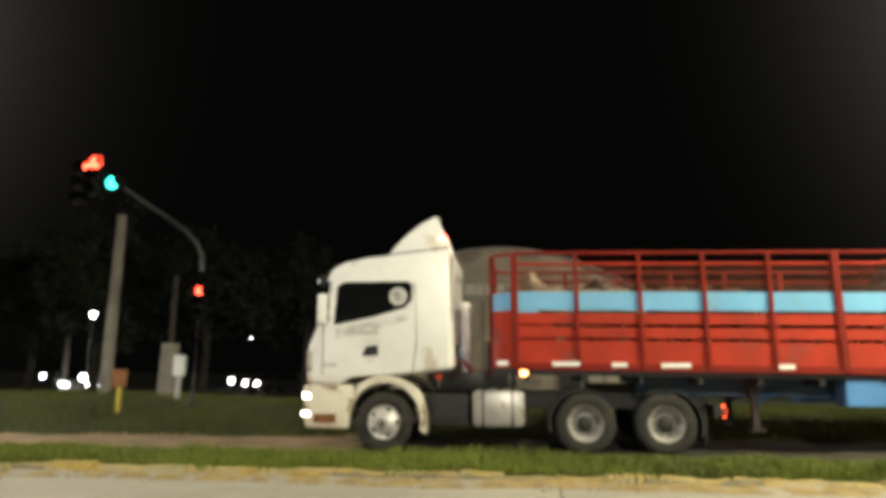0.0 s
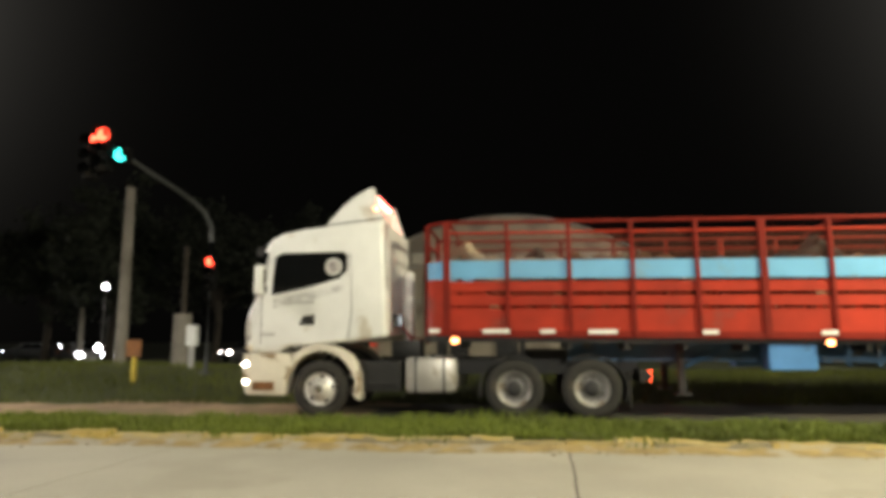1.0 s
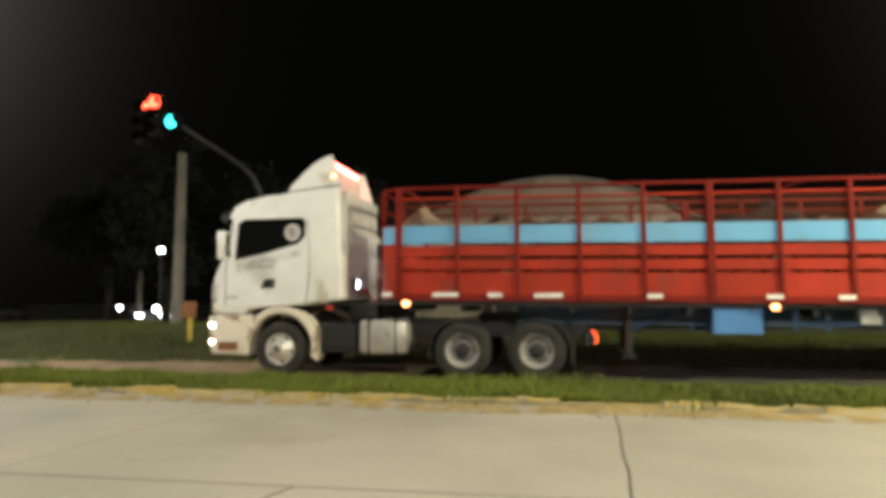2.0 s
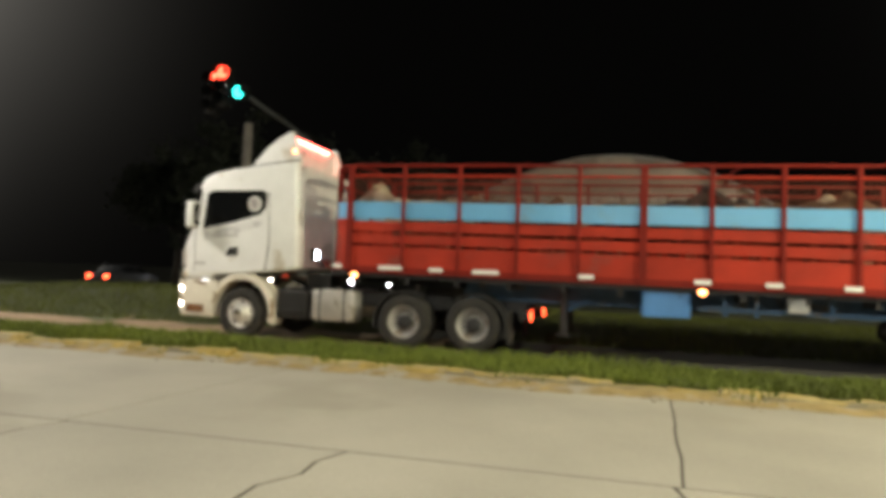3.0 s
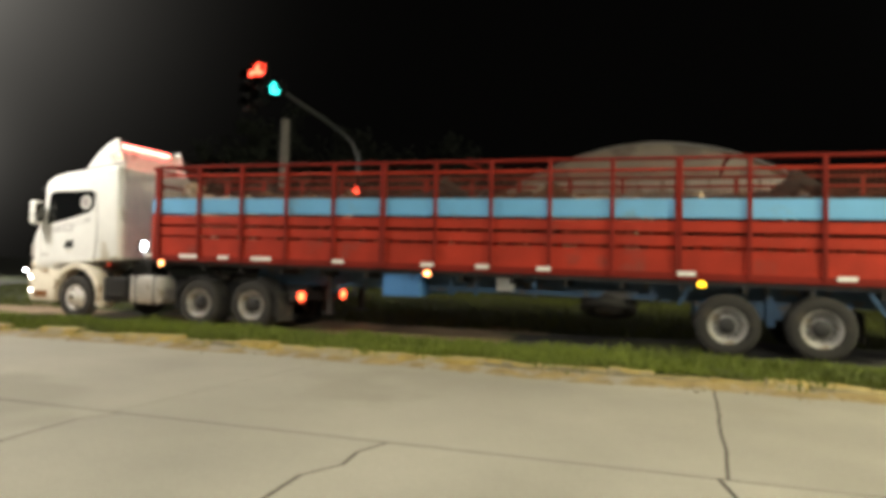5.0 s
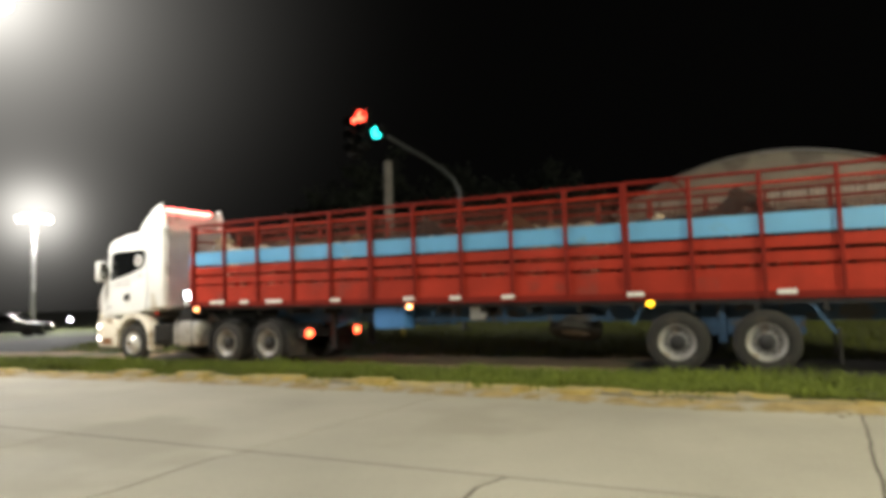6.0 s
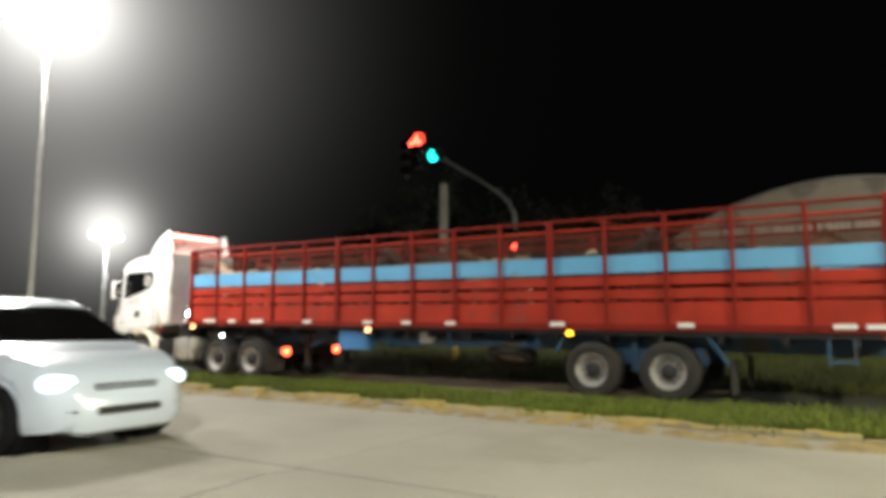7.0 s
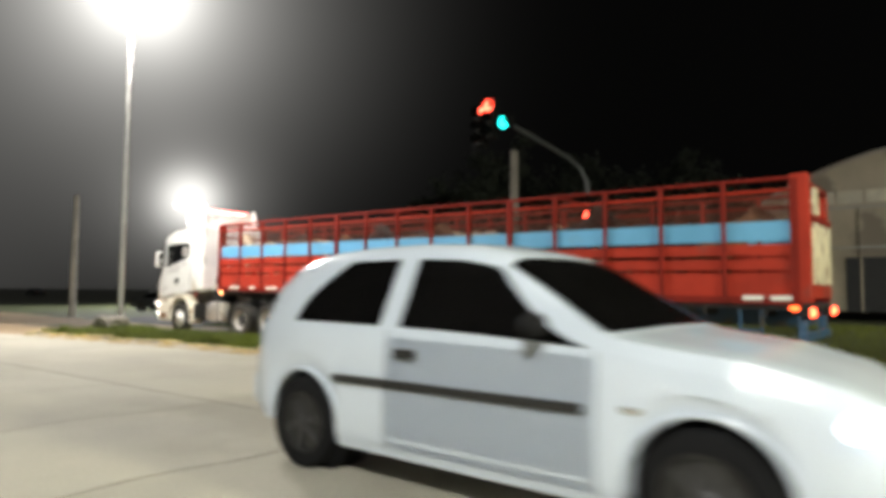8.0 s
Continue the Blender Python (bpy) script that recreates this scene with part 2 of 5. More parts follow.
def box(x0, x1, y0, y1, z0, z1, r=0.0, bm=None):
    b = bmesh.new()
    bmesh.ops.create_cube(b, size=1)
    for v in b.verts:
        v.co = ((x0 + x1) / 2 + v.co.x * (x1 - x0), (y0 + y1) / 2 + v.co.y * (y1 - y0), (z0 + z1) / 2 + v.co.z * (z1 - z0))
    if r:
        bmesh.ops.bevel(b, geom=b.edges[:], offset=r, segments=2, profile=0.5, affect="EDGES")
    return merge(bm, b)


def merge(bm, b):
    if bm is None:
        return b
    me = bpy.data.meshes.new("tmp")
    b.to_mesh(me)
    b.free()
    bm.from_mesh(me)
    bpy.data.meshes.remove(me)
    return bm


def beam(p0, p1, w, h, bm=None, r=0.0):
    """A square bar from p0 to p1, w wide (sideways) and h high."""
    p0, p1 = Vector(p0), Vector(p1)
    d = p1 - p0
    side = d.cross(Vector((0, 0, 1)))
    side = side.normalized() if side.length > 1e-5 else Vector((0, 1, 0))
    up = side.cross(d).normalized()
    b = bmesh.new()
    bmesh.ops.create_cube(b, size=1)
    if r:
        for v in b.verts:
            v.co = (v.co.x * d.length, v.co.y * w, v.co.z * h)
        bmesh.ops.bevel(b, geom=b.edges[:], offset=r, segments=2, profile=0.5, affect="EDGES")
        for v in b.verts:
            v.co = (v.co.x / d.length, v.co.y / w, v.co.z / h)
    mid = (p0 + p1) / 2
    for v in b.verts:
        v.co = mid + d * v.co.x + side * (v.co.y * w) + up * (v.co.z * h)
    return merge(bm, b)


def tube(points, radius, bm=None, seg=12, taper=None):
    """A round tube along points."""
    b = bmesh.new()
    pts = [Vector(p) for p in points]
    rings = []
    for i, p in enumerate(pts):
        d = (pts[min(i + 1, len(pts) - 1)] - pts[max(i - 1, 0)]).normalized()
        a = d.cross(Vector((0, 0, 1)))
        a = a.normalized() if a.length > 1e-4 else Vector((1, 0, 0))
        c = d.cross(a)
        r = radius if taper is None else radius + (taper - radius) * i / (len(pts) - 1)
        rings.append([b.verts.new(p + (a * math.cos(k * math.tau / seg) + c * math.sin(k * math.tau / seg)) * r) for k in range(seg)])
    for u, v in zip(rings, rings[1:]):
        for k in range(seg):
            b.faces.new((u[k], u[(k + 1) % seg], v[(k + 1) % seg], v[k]))
    b.faces.new(rings[0])
    b.faces.new(rings[-1][::-1])
    return merge(bm, b)


def lathe(profile, seg=36, bm=None, at=(0, 0, 0), ends="both"):
    """Turns a profile of (radius, y) round the y axis; ends: both or the last closed by discs, or a closed ring."""
    b = bmesh.new()
    rings = []
    for r, y in profile:
        rings.append([b.verts.new((at[0] + r * math.cos(k * math.tau / seg), at[1] + y, at[2] + r * math.sin(k * math.tau / seg))) for k in range(seg)])
    for u, v in zip(rings, rings[1:]):
        for k in range(seg):
            b.faces.new((u[k], u[(k + 1) % seg], v[(k + 1) % seg], v[k]))
    if ends == "ring":
        for k in range(seg):
            b.faces.new((rings[-1][k], rings[-1][(k + 1) % seg], rings[0][(k + 1) % seg], rings[0][k]))
    else:
        if ends == "both":
            b.faces.new(rings[0])
        b.faces.new(rings[-1])
    return merge(bm, b)


def prism(outline, y0, y1, r=0.0, bm=None):
    """An outline of (x, z) given thickness from y0 to y1."""
    b = bmesh.new()
    f = b.faces.new([b.verts.new((x, y0, z)) for x, z in outline])
    g = bmesh.ops.extrude_face_region(b, geom=[f])
    for v in g["geom"]:
        if isinstance(v, bmesh.types.BMVert):
            v.co.y = y1
    bmesh.ops.recalc_face_normals(b, faces=b.faces)
    if r:
        edges = [e for e in b.edges if len(e.link_faces) == 2 and e.calc_face_angle(0) > 0.6]
        bmesh.ops.bevel(b, geom=edges, offset=r, segments=3, profile=0.5, affect="EDGES", clamp_overlap=True)
    return merge(bm, b)


def ball(at, radii, bm=None, u=14, v=9):
    b = bmesh.new()
    bmesh.ops.create_uvsphere(b, u_segments=u, v_segments=v, radius=1)
    for w in b.verts:
        w.co = (at[0] + w.co.x * radii[0], at[1] + w.co.y * radii[1], at[2] + w.co.z * radii[2])
    return merge(bm, b)


def from_arrays(name, verts, faces, material, parent=None):
    me = bpy.data.meshes.new(name)
    me.from_pydata(verts.tolist() if hasattr(verts, "tolist") else verts, [], faces.tolist() if hasattr(faces, "tolist") else faces)
    me.materials.append(material)
    ob = new(name, me)
    ob.parent = parent
    return ob


# ---- ground ----
NEAR_Z = 0.26


def kerb_y(x):
    """The near kerb's line: straight, bending towards the camera's side at the median's nose."""
    return 7.15 - 0.0105 * max(0.0, -x - 5.5) ** 1.85


def ground_z(x, y):
    """Height of the ground: raised near carriageway, lower far road that falls to the west, grass bank behind."""
    road = max(-0.16, min(0.12, 0.006 * x + 0.02))
    ky = kerb_y(max(x, -18.0))
    if y < ky + (0.15 if x > -17.6 else 0):
        return NEAR_Z - 0.05
    if y < 9.6:
        s = (y - ky) / max(0.3, 9.6 - ky)
        top = NEAR_Z + 0.085 if x > -17.6 else NEAR_Z - 0.02
        s = max(0, (s - 0.5) / 0.5)
        return top * (1 - s * s * (3 - 2 * s)) + road * s * s * (3 - 2 * s)
    if y < 14.9:
        return road
    crest = float(np.interp(x, (-40, -27, -20, -13, -8, 0), (0.0, 0.0, 0.62, 0.66, 0.46, 0.36)))
    if y < 20.5:
        s = (y - 14.9) / 5.6
        return road + (crest - road) * (1 - (1 - s) ** 2)
    s = min(1.0, (y - 20.5) / 11.0)
    return crest * (1 - s * s * (3 - 2 * s))


def ground_sheet():
    xs = sorted(set([-2000, -900, -400, -200, -120, -80, -60, -48] + [round(-40 + 0.5 * i, 2) for i in range(141)] + [40, 60, 100, 200, 500, 2000]))
    ys = sorted(set([-2000, -300, -60, -20, -10] + [round(-5 + 0.5 * i, 2) for i in range(20)] + [round(5 + 0.12 * i, 2) for i in range(86)] + [15.5 + 0.5 * i for i in range(34)] + [34, 40, 60, 100, 200, 500, 2000]))
    verts = [(x, y, ground_z(x, y)) for y in ys for x in xs]
    nx = len(xs)
    faces = [(j * nx + i, j * nx + i + 1, (j + 1) * nx + i + 1, (j + 1) * nx + i) for j in range(len(ys) - 1) for i in range(nx - 1)]
    ob = from_arrays("ground", verts, faces, SOIL)
    me = ob.data
    me.materials.append(ROADBED)
    me.materials.append(EARTH)
    me.materials.append(TAR)
    for p in me.polygons:
        c = p.center
        p.use_smooth = True
        edge = 0.25 * math.sin(c.x * 1.3) + 0.2 * math.sin(c.x * 3.1)
        if c.y < kerb_y(max(c.x, -18)) or (c.x < -17.8 and c.y < 9.6):
            p.material_index = 3 if c.x > -18 else (2 if c.y > 4.2 + edge else 1)
        elif 9.6 <= c.y < 14.9 + edge:
            p.material_index = 2 if c.x < -3.5 + 2.5 * edge + 0.4 * (c.y - 12) else 1
    for p in me.polygons:
        c = p.center
        if c.y > 14.5 and -34.0 < c.x < -25.5:
            p.material_index = 1
    tagged(ob, "grassy ground with a dark worn roadway across it", "ground", kind="structure")


ground_sheet()


def concrete_road():
    road = thing("road", "pale worn concrete carriageway of jointed slabs", "road", kind="structure")
    under = box(-28, -6.0, -5.2, 5.9, NEAR_Z - 0.12, NEAR_Z - 0.004)
    box(-6.0, 22, -5.2, 7.1, NEAR_Z - 0.12, NEAR_Z - 0.004, bm=under)
    part("roadbed", under, TAR, road, "dark filling of the road joints")
    rng = random.Random(4)

    def slab(outline):
        b = bmesh.new()
        lo = [b.verts.new((x, y, NEAR_Z - 0.10)) for x, y in outline]
        hi = [b.verts.new((x, y, NEAR_Z - 0.002)) for x, y in outline]
        cx, cy = sum(p[0] for p in outline) / len(outline), sum(p[1] for p in outline) / len(outline)
        top = [b.verts.new((x + (0.003 if x < cx else -0.003), y + (0.003 if y < cy else -0.003), NEAR_Z)) for x, y in outline]
        n = len(outline)
        for a, c in ((lo, hi), (hi, top)):
            for i in range(n):
                b.faces.new((a[i], a[(i + 1) % n], c[(i + 1) % n], c[i]))
        b.faces.new(top)
        part("slab", b, CONCRETE, road)

    def seam(x):
        return 3.98 + 0.033 * x

    def line(y0, y1, x, amp):
        return [(x + 0.03 * (y - 3.93) + amp * math.sin(4.3 * y + x) + amp * 1.1 * rng.uniform(-1, 1), y) for y in np.linspace(y0, y1, 15)]

    for row, first, step, n, amp, gap in ((0, 0.33, 4.2, 12, 0.006, 0.009), (1, 0.32, 2.08, 24, 0.038, 0.013), (2, 0.32, 4.16, 12, 0.012, 0.010)):
        joints = [first + step * (i - int(n * 0.6)) for i in range(n)]
        lines = []
        for x in joints:
            lo, hi = ((seam(x), kerb_y(x)), (seam(x) - 3.7, seam(x)), (seam(x) - 8.0, seam(x) - 3.7))[row]
            lines.append(line(lo + 0.012, hi - 0.012, x, amp))
        for a, c in zip(lines, lines[1:]):
            left = [(x + gap, y) for x, y in a]
            right = [(x - gap, y) for x, y in c]
            edge = []
            if row == 0:
                edge = [(x, kerb_y(x) - 0.004) for x in np.linspace(left[-1][0], right[-1][0], 8)][1:-1]
            slab(right + edge[::-1] + left[::-1])


def kerb():
    k = thing("kerb", "low concrete kerb with worn yellow paint", "kerb", kind="structure")
    x, rng = -17.8, random.Random(2)
    while x < 26:
        length = rng.uniform(0.36, 0.72)
        y0, y1 = kerb_y(x), kerb_y(x + length)
        h, wob = rng.uniform(0.075, 0.125), rng.uniform(-0.02, 0.02)
        prof = [(0.0 + wob, -0.1), (0.0 + wob, 0.012), (0.055, h - 0.02), (0.085, h), (0.25, h + 0.004), (0.27, -0.1)]
        b = bmesh.new()
        rings = []
        for f, sq in ((0.005, 0.94), (0.06, 1.0), (0.3, 1.0), (0.5, 1.0), (0.7, 1.0), (0.94, 1.0), (0.995, 0.94)):
            xx, yy = x + length * f, y0 + (y1 - y0) * f
            worn = sq * (1 - 0.35 * max(0, noise.noise((xx * 2.3, 5.0, 1.0))))
            rings.append([b.verts.new((xx, yy + py + rng.uniform(-0.008, 0.008), NEAR_Z + (pz * worn if pz > 0 else pz) + rng.uniform(-0.006, 0.006))) for py, pz in prof])
        for ra, rb in zip(rings, rings[1:]):
            for q in range(len(prof)):
                b.faces.new((ra[q], ra[(q + 1) % len(prof)], rb[(q + 1) % len(prof)], rb[q]))
        b.faces.new(rings[0])
        b.faces.new(rings[-1])
        bare = -2.0 < x < -0.4 or rng.random() < 0.28
        if bare:
            for v in b.verts:
                v.co.z -= 0.02 if v.co.z > NEAR_Z else 0.0
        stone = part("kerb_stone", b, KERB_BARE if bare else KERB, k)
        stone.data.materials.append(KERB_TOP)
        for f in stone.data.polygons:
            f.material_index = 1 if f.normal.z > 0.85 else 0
        x += length


def blades(name, material, label, spots, rng):
    """Tufts of bent blades: spots gives (x, y, z, height)."""
    n = len(spots)
    s = np.array(spots)
    ang = rng.uniform(0, math.tau, n)
    lean = rng.uniform(0.1, 0.7, n) * s[:, 3]
    w = rng.uniform(0.004, 0.010, n) * (1 + s[:, 3] * 2)
    dx, dy = np.cos(ang), np.sin(ang)
    base, h = s[:, :3], s[:, 3]
    v = np.empty((n, 5, 3))
    for i, (k, hh, ww) in enumerate(((0, 0, 1), (0, 0, -1), (0.35, 0.6, -0.8), (0.35, 0.6, 0.8), (1, 1, 0))):
        v[:, i, 0] = base[:, 0] + dx * lean * k - dy * w * ww
        v[:, i, 1] = base[:, 1] + dy * lean * k + dx * w * ww
        v[:, i, 2] = base[:, 2] + h * hh
    o = np.arange(n)[:, None] * 5
    quads = (o + np.array([[0, 1, 2, 3]])).tolist()
    tris = (o + np.array([[3, 2, 4]])).tolist()
    ob = from_arrays(name, v.reshape(-1, 3), quads + tris, material)
    return tagged(ob, label, "grass", kind="stuff")


def grass():
    rng = np.random.default_rng(5)
    spots = []
    for _ in range(95000):
        x = rng.uniform(-17.7, 14)
        y = kerb_y(x) + 0.23 + 0.12 * noise.noise((x * 1.7, 3.0, 1.0)) + rng.uniform(0, 1) ** 1.3 * 2.0
        clump = 0.5 + 0.5 * noise.noise((x * 0.9, y * 1.1, 0)) + 0.3 * noise.noise((x * 3, y * 3, 4))
        if rng.uniform() > 0.25 + clump or y > 9.4:
            continue
        spots.append((x, y, ground_z(x, y) - 0.01, (0.035 + 0.09 * max(0, clump) + 0.05 * min(1, max(0, y - kerb_y(x) - 0.5)) + 0.16 * max(0, noise.noise((x * 1.1, y * 2.0, 7.0)) - 0.1)) * rng.uniform(0.6, 1.25)))
    for _ in range(3200):
        x = rng.uniform(-17, 14)
        tuft = noise.noise((x * 1.3, 8.0, 2.0))
        if tuft < 0.08:
            continue
        y = kerb_y(x) + rng.uniform(-0.05, 0.26)
        spots.append((x, y, NEAR_Z + (0.0 if y < kerb_y(x) + 0.02 else 0.07), rng.uniform(0.03, 0.06 + 0.12 * max(0, tuft))))
    blades("median_grass", GRASS, "rough green grass on the median strip", spots, rng)
    spots = []
    for _ in range(60000):
        x = rng.uniform(-25, 20)
        y = 14.8 + rng.uniform(0, 1) ** 1.4 * 12
        clump = 0.5 + 0.5 * noise.noise((x * 0.5, y * 0.5, 9))
        if rng.uniform() > 0.3 + clump:
            continue
        spots.append((x, y, ground_z(x, y) - 0.01, (0.08 + 0.16 * max(0, clump)) * rng.uniform(0.6, 1.2)))
    blades("bank_grass", GRASS_FAR, "mown grass on the bank beyond the road, coloured dark for dim light", spots, rng)


def gutter_dirt():
    """Washed-up earth along the kerb's foot, with a ragged edge."""
    xs = np.arange(-17.5, 14, 0.08)
    verts, faces = [], []
    for x in xs:
        y = kerb_y(x)
        w = 0.16 + 0.16 * max(0, noise.noise((x * 0.8, 0, 2)) + 0.2) + 0.07 * noise.noise((x * 6, 1, 5)) + 0.04 * noise.noise((x * 17, 2, 5)) + 0.13 * max(0, 1 - abs(x + 1.2) / 1.0)
        bank = 0.045 + 0.03 * noise.noise((x * 2.1, 4, 9))
        verts += [(x, y + 0.045, NEAR_Z + bank), (x, y - max(0.02, w) * 0.5, NEAR_Z + 0.3 * bank), (x, y - max(0.03, w), NEAR_Z + 0.002)]
    for i in range(len(xs) - 1):
        for k in range(2):
            faces.append((3 * i + k, 3 * i + k + 1, 3 * i + k + 4, 3 * i + k + 3))
    ob = from_arrays("gutter_dirt", verts, faces, DIRT)
    tagged(ob, "ochre earth and grit washed along the kerb", "dirt", kind="stuff")
    rng = np.random.default_rng(8)
    b = bmesh.new()
    for _ in range(420):
        x = rng.uniform(-8, 5) if rng.uniform() < 0.7 else rng.normal(-1.2, 0.6)
        y = kerb_y(x) - abs(rng.normal(0, 0.12))
        r = rng.uniform(0.006, 0.02)
        g = bmesh.ops.create_icosphere(b, subdivisions=1, radius=r)
        for v in g["verts"]:
            v.co = Vector((x + v.co.x * 1.3, y + v.co.y, NEAR_Z + 0.004 + v.co.z * 0.7))
    ob = part("grit", b, KERB_BARE)
    tagged(ob, "loose grit and small stones by the kerb", "gravel", kind="stuff")


concrete_road()
gutter_dirt()
kerb()
grass()

# ---- poles, signals, barn ----


def street_lamp(x, y, towards, height=7.9, group="street lamps"):
    """A galvanised post with a short arm and a floodlight head."""
    base = ground_z(x, y) if y > 10 else NEAR_Z + (0.1 if y > 0 else 0)
    t = thing("street_lamp", "tall galvanised street lamp, out of view, with a lit white head", "street lamp", pose(x, y, base), group)
    part("post", tube([(0, 0, -0.3), (0, 0, 3), (0, 0, height)], 0.095, taper=0.06), GALV, t, smooth=True)
    part("base_plate", box(-0.2, 0.2, -0.2, 0.2, 0, 0.03, 0.005), GALV, t)
    ax, ay = towards
    part("arm", tube([(0, 0, height - 0.05), (ax * 0.3, ay * 0.3, height + 0.12), (ax, ay, height + 0.2)], 0.04), GALV, t, smooth=True)
    head = part("head", ball((ax, ay, height + 0.22), (0.42, 0.42, 0.10)), GALV, t, smooth=True)
    part("lens", ball((ax, ay, height + 0.16), (0.36, 0.36, 0.13)), LAMP_GLOW, head, "glowing white lens", True)
    return t


def mast_lamp(x, y, base, height, r, label, crown=0.85):
    """A mast with a ring of six floodlights, lenses oversized to imitate glare."""
    t = thing("street_lamp", label, "street lamp", pose(x, y, base), "street lamps")
    part("post", tube([(0, 0, -0.4), (0, 0, 4), (0, 0, height)], r, seg=16, taper=r * 0.7), GALV, t, smooth=True)
    part("collar", tube([(0, 0, height - 0.12), (0, 0, height + 0.1)], r * 1.3, seg=16), GALV, t, smooth=True)
    part("base_plate", box(-0.25, 0.25, -0.25, 0.25, 0, 0.04, 0.005), GALV, t)
    for k in range(6):
        a = k * math.tau / 6 + 0.5
        c, d = math.cos(a), math.sin(a)
        part("arm", tube([(0, 0, height - 0.3), (c * crown * 0.6, d * crown * 0.6, height + 0.02), (c * crown, d * crown, height + 0.12)], 0.03, seg=8), GALV, t, smooth=True)
        turn = pose(c * crown, d * crown, height + 0.1, 0, 0, math.degrees(a)) @ pose(0, 0, 0, 0, 28, 0)
        b = box(-0.24, 0.24, -0.26, 0.26, -0.02, 0.12, 0.04)
        bmesh.ops.transform(b, matrix=turn, verts=b.verts)
        head = part("floodlight", b, GALV, t, "grey floodlight housing", True)
        b = ball((0, 0, -0.02), (0.29, 0.31, 0.17))
        bmesh.ops.transform(b, matrix=turn, verts=b.verts)
        part("lens", b, LAMP_GLOW, head, "glowing white lens", True)
    return t


mast_lamp(*POST_A, NEAR_Z + 0.1, 8.75, 0.072, "tall mast lamp with a ring of lit floodlights")
street_lamp(*POST_B, (0, -1.4))
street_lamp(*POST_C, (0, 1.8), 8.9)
# post for the added barn lamp, never in view
street_lamp(*POST_D, (-1.4, 0))
mast_lamp(-47.5, 27.3, 0.0, 7.9, 0.17, "distant mast lamp with lit floodlights beyond the junction", 0.9)


def traffic_signal():
    x, y = -9.25, 18.5
    z = ground_z(x, y)
    t = thing("traffic_signal", "grey traffic signal mast with an overhanging arm, red and green lit", "traffic light", pose(x, y, z))
    part("mast", tube([(0, 0, -0.2), (0, 0, 3.9), (0.0, -0.03, 4.35), (-0.08, -0.3, 4.72), (-0.19, -0.75, 4.95), (-0.05, -2.2, 5.06), (0.14, -3.9, 5.12), (0.22, -4.9, 5.2)], 0.08, taper=0.042), MAST_PAINT, t, smooth=True)
    part("base_flange", tube([(0, 0, 0), (0, 0, 0.08)], 0.2), MAST_PAINT, t)

    def hood(at, parent):
        b = bmesh.new()
        rings = []
        for y in (-0.30, -0.1):
            rings.append([b.verts.new((at[0] + 0.14 * math.cos(a), at[1] + y, at[2] + 0.14 * math.sin(a))) for a in np.linspace(-0.5, math.pi + 0.5, 15)])
        for i in range(14):
            b.faces.new((rings[0][i], rings[0][i + 1], rings[1][i + 1], rings[1][i]))
        bmesh.ops.solidify(b, geom=b.faces[:], thickness=0.008)
        part("hood", b, SIGNAL_BLACK, parent)

    def head(at, lit, rows, label, lens=0.12):
        a = at
        h = part("signal_head", box(a[0] - 0.17, a[0] + 0.17, a[1] - 0.1, a[1] + 0.12, a[2] - 0.17 * rows, a[2] + 0.17 * rows, 0.03), SIGNAL_BLACK, t, label)
        for i in range(rows):
            zc = a[2] + (rows - 1 - 2 * i) * 0.165
            part("lens", ball((a[0], a[1] - 0.10, zc), (lens, 0.05, lens)), lit.get(i, GLASS), h, smooth=True)
            hood((a[0], a[1], zc), h)
    head((0.05, -0.05, 2.97), {0: SIGNAL_RED}, 3, "black signal head, red lit")
    part("bracket", tube([(0, 0, 3.0), (0.05, -0.02, 3.0)], 0.05), MAST_PAINT, t)
    head((-0.09, -5.1, 5.25), {0: SIGNAL_RED}, 3, "black signal head, red lit", 0.15)
    head((-0.45, -5.0, 5.12), {}, 3, "black signal head, unlit")
    head((0.36, -5.1, 5.09), {0: SIGNAL_GREEN}, 1, "black arrow head, green lit", 0.14)
    part("second_red_lens", ball((-0.25, -5.26, 5.46), (0.09, 0.05, 0.09)), SIGNAL_RED, t, smooth=True)
    part("cross_bracket", tube([(-0.55, -4.95, 5.22), (0.4, -4.95, 5.2)], 0.03, seg=8), MAST_PAINT, t)
    return t


traffic_signal()


def pole(x, y, z0, z1, r, label, material=POLE_CONCRETE, cat="pole"):
    t = thing("utility_pole", label, cat, pose(x, y, z0))
    part("shaft", tube([(0, 0, -0.3), (0, 0, z1 - z0)], r, taper=r * 0.72), material, t, smooth=True)
    part("cap", tube([(0, 0, z1 - z0), (0, 0, z1 - z0 + 0.06)], r * 0.78), material, t, smooth=True)
    return t


pole(-14.0, 21.7, 0.5, 6.85, 0.215, "stout grey concrete utility pole on the grass")
pole(-13.0, 24.0, 0.6, 5.0, 0.12, "thin dark wooden pole beyond the signal", BARK)
pole(-38.0, 15.2, -0.1, 6.4, 0.19, "grey concrete pole beside the junction, coloured pale for lamp light", LIT_CONCRETE)
pole(-24.0, 33.5, 0.6, 3.2, 0.16, "short pale post beside the far road", POLE_CONCRETE, "post")


def yellow_post():
    t = thing("marker_post", "yellow post with a rusty square board on the grass", "sign", pose(-10.55, 17.0, ground_z(-10.55, 17.0)))
    part("post", box(-0.06, 0.06, -0.05, 0.05, -0.1, 0.72, 0.01), YELLOW, t)
    part("board", box(-0.22, 0.22, -0.09, -0.055, 0.66, 1.12, 0.01), RUSTY, t, "rusty orange square board")


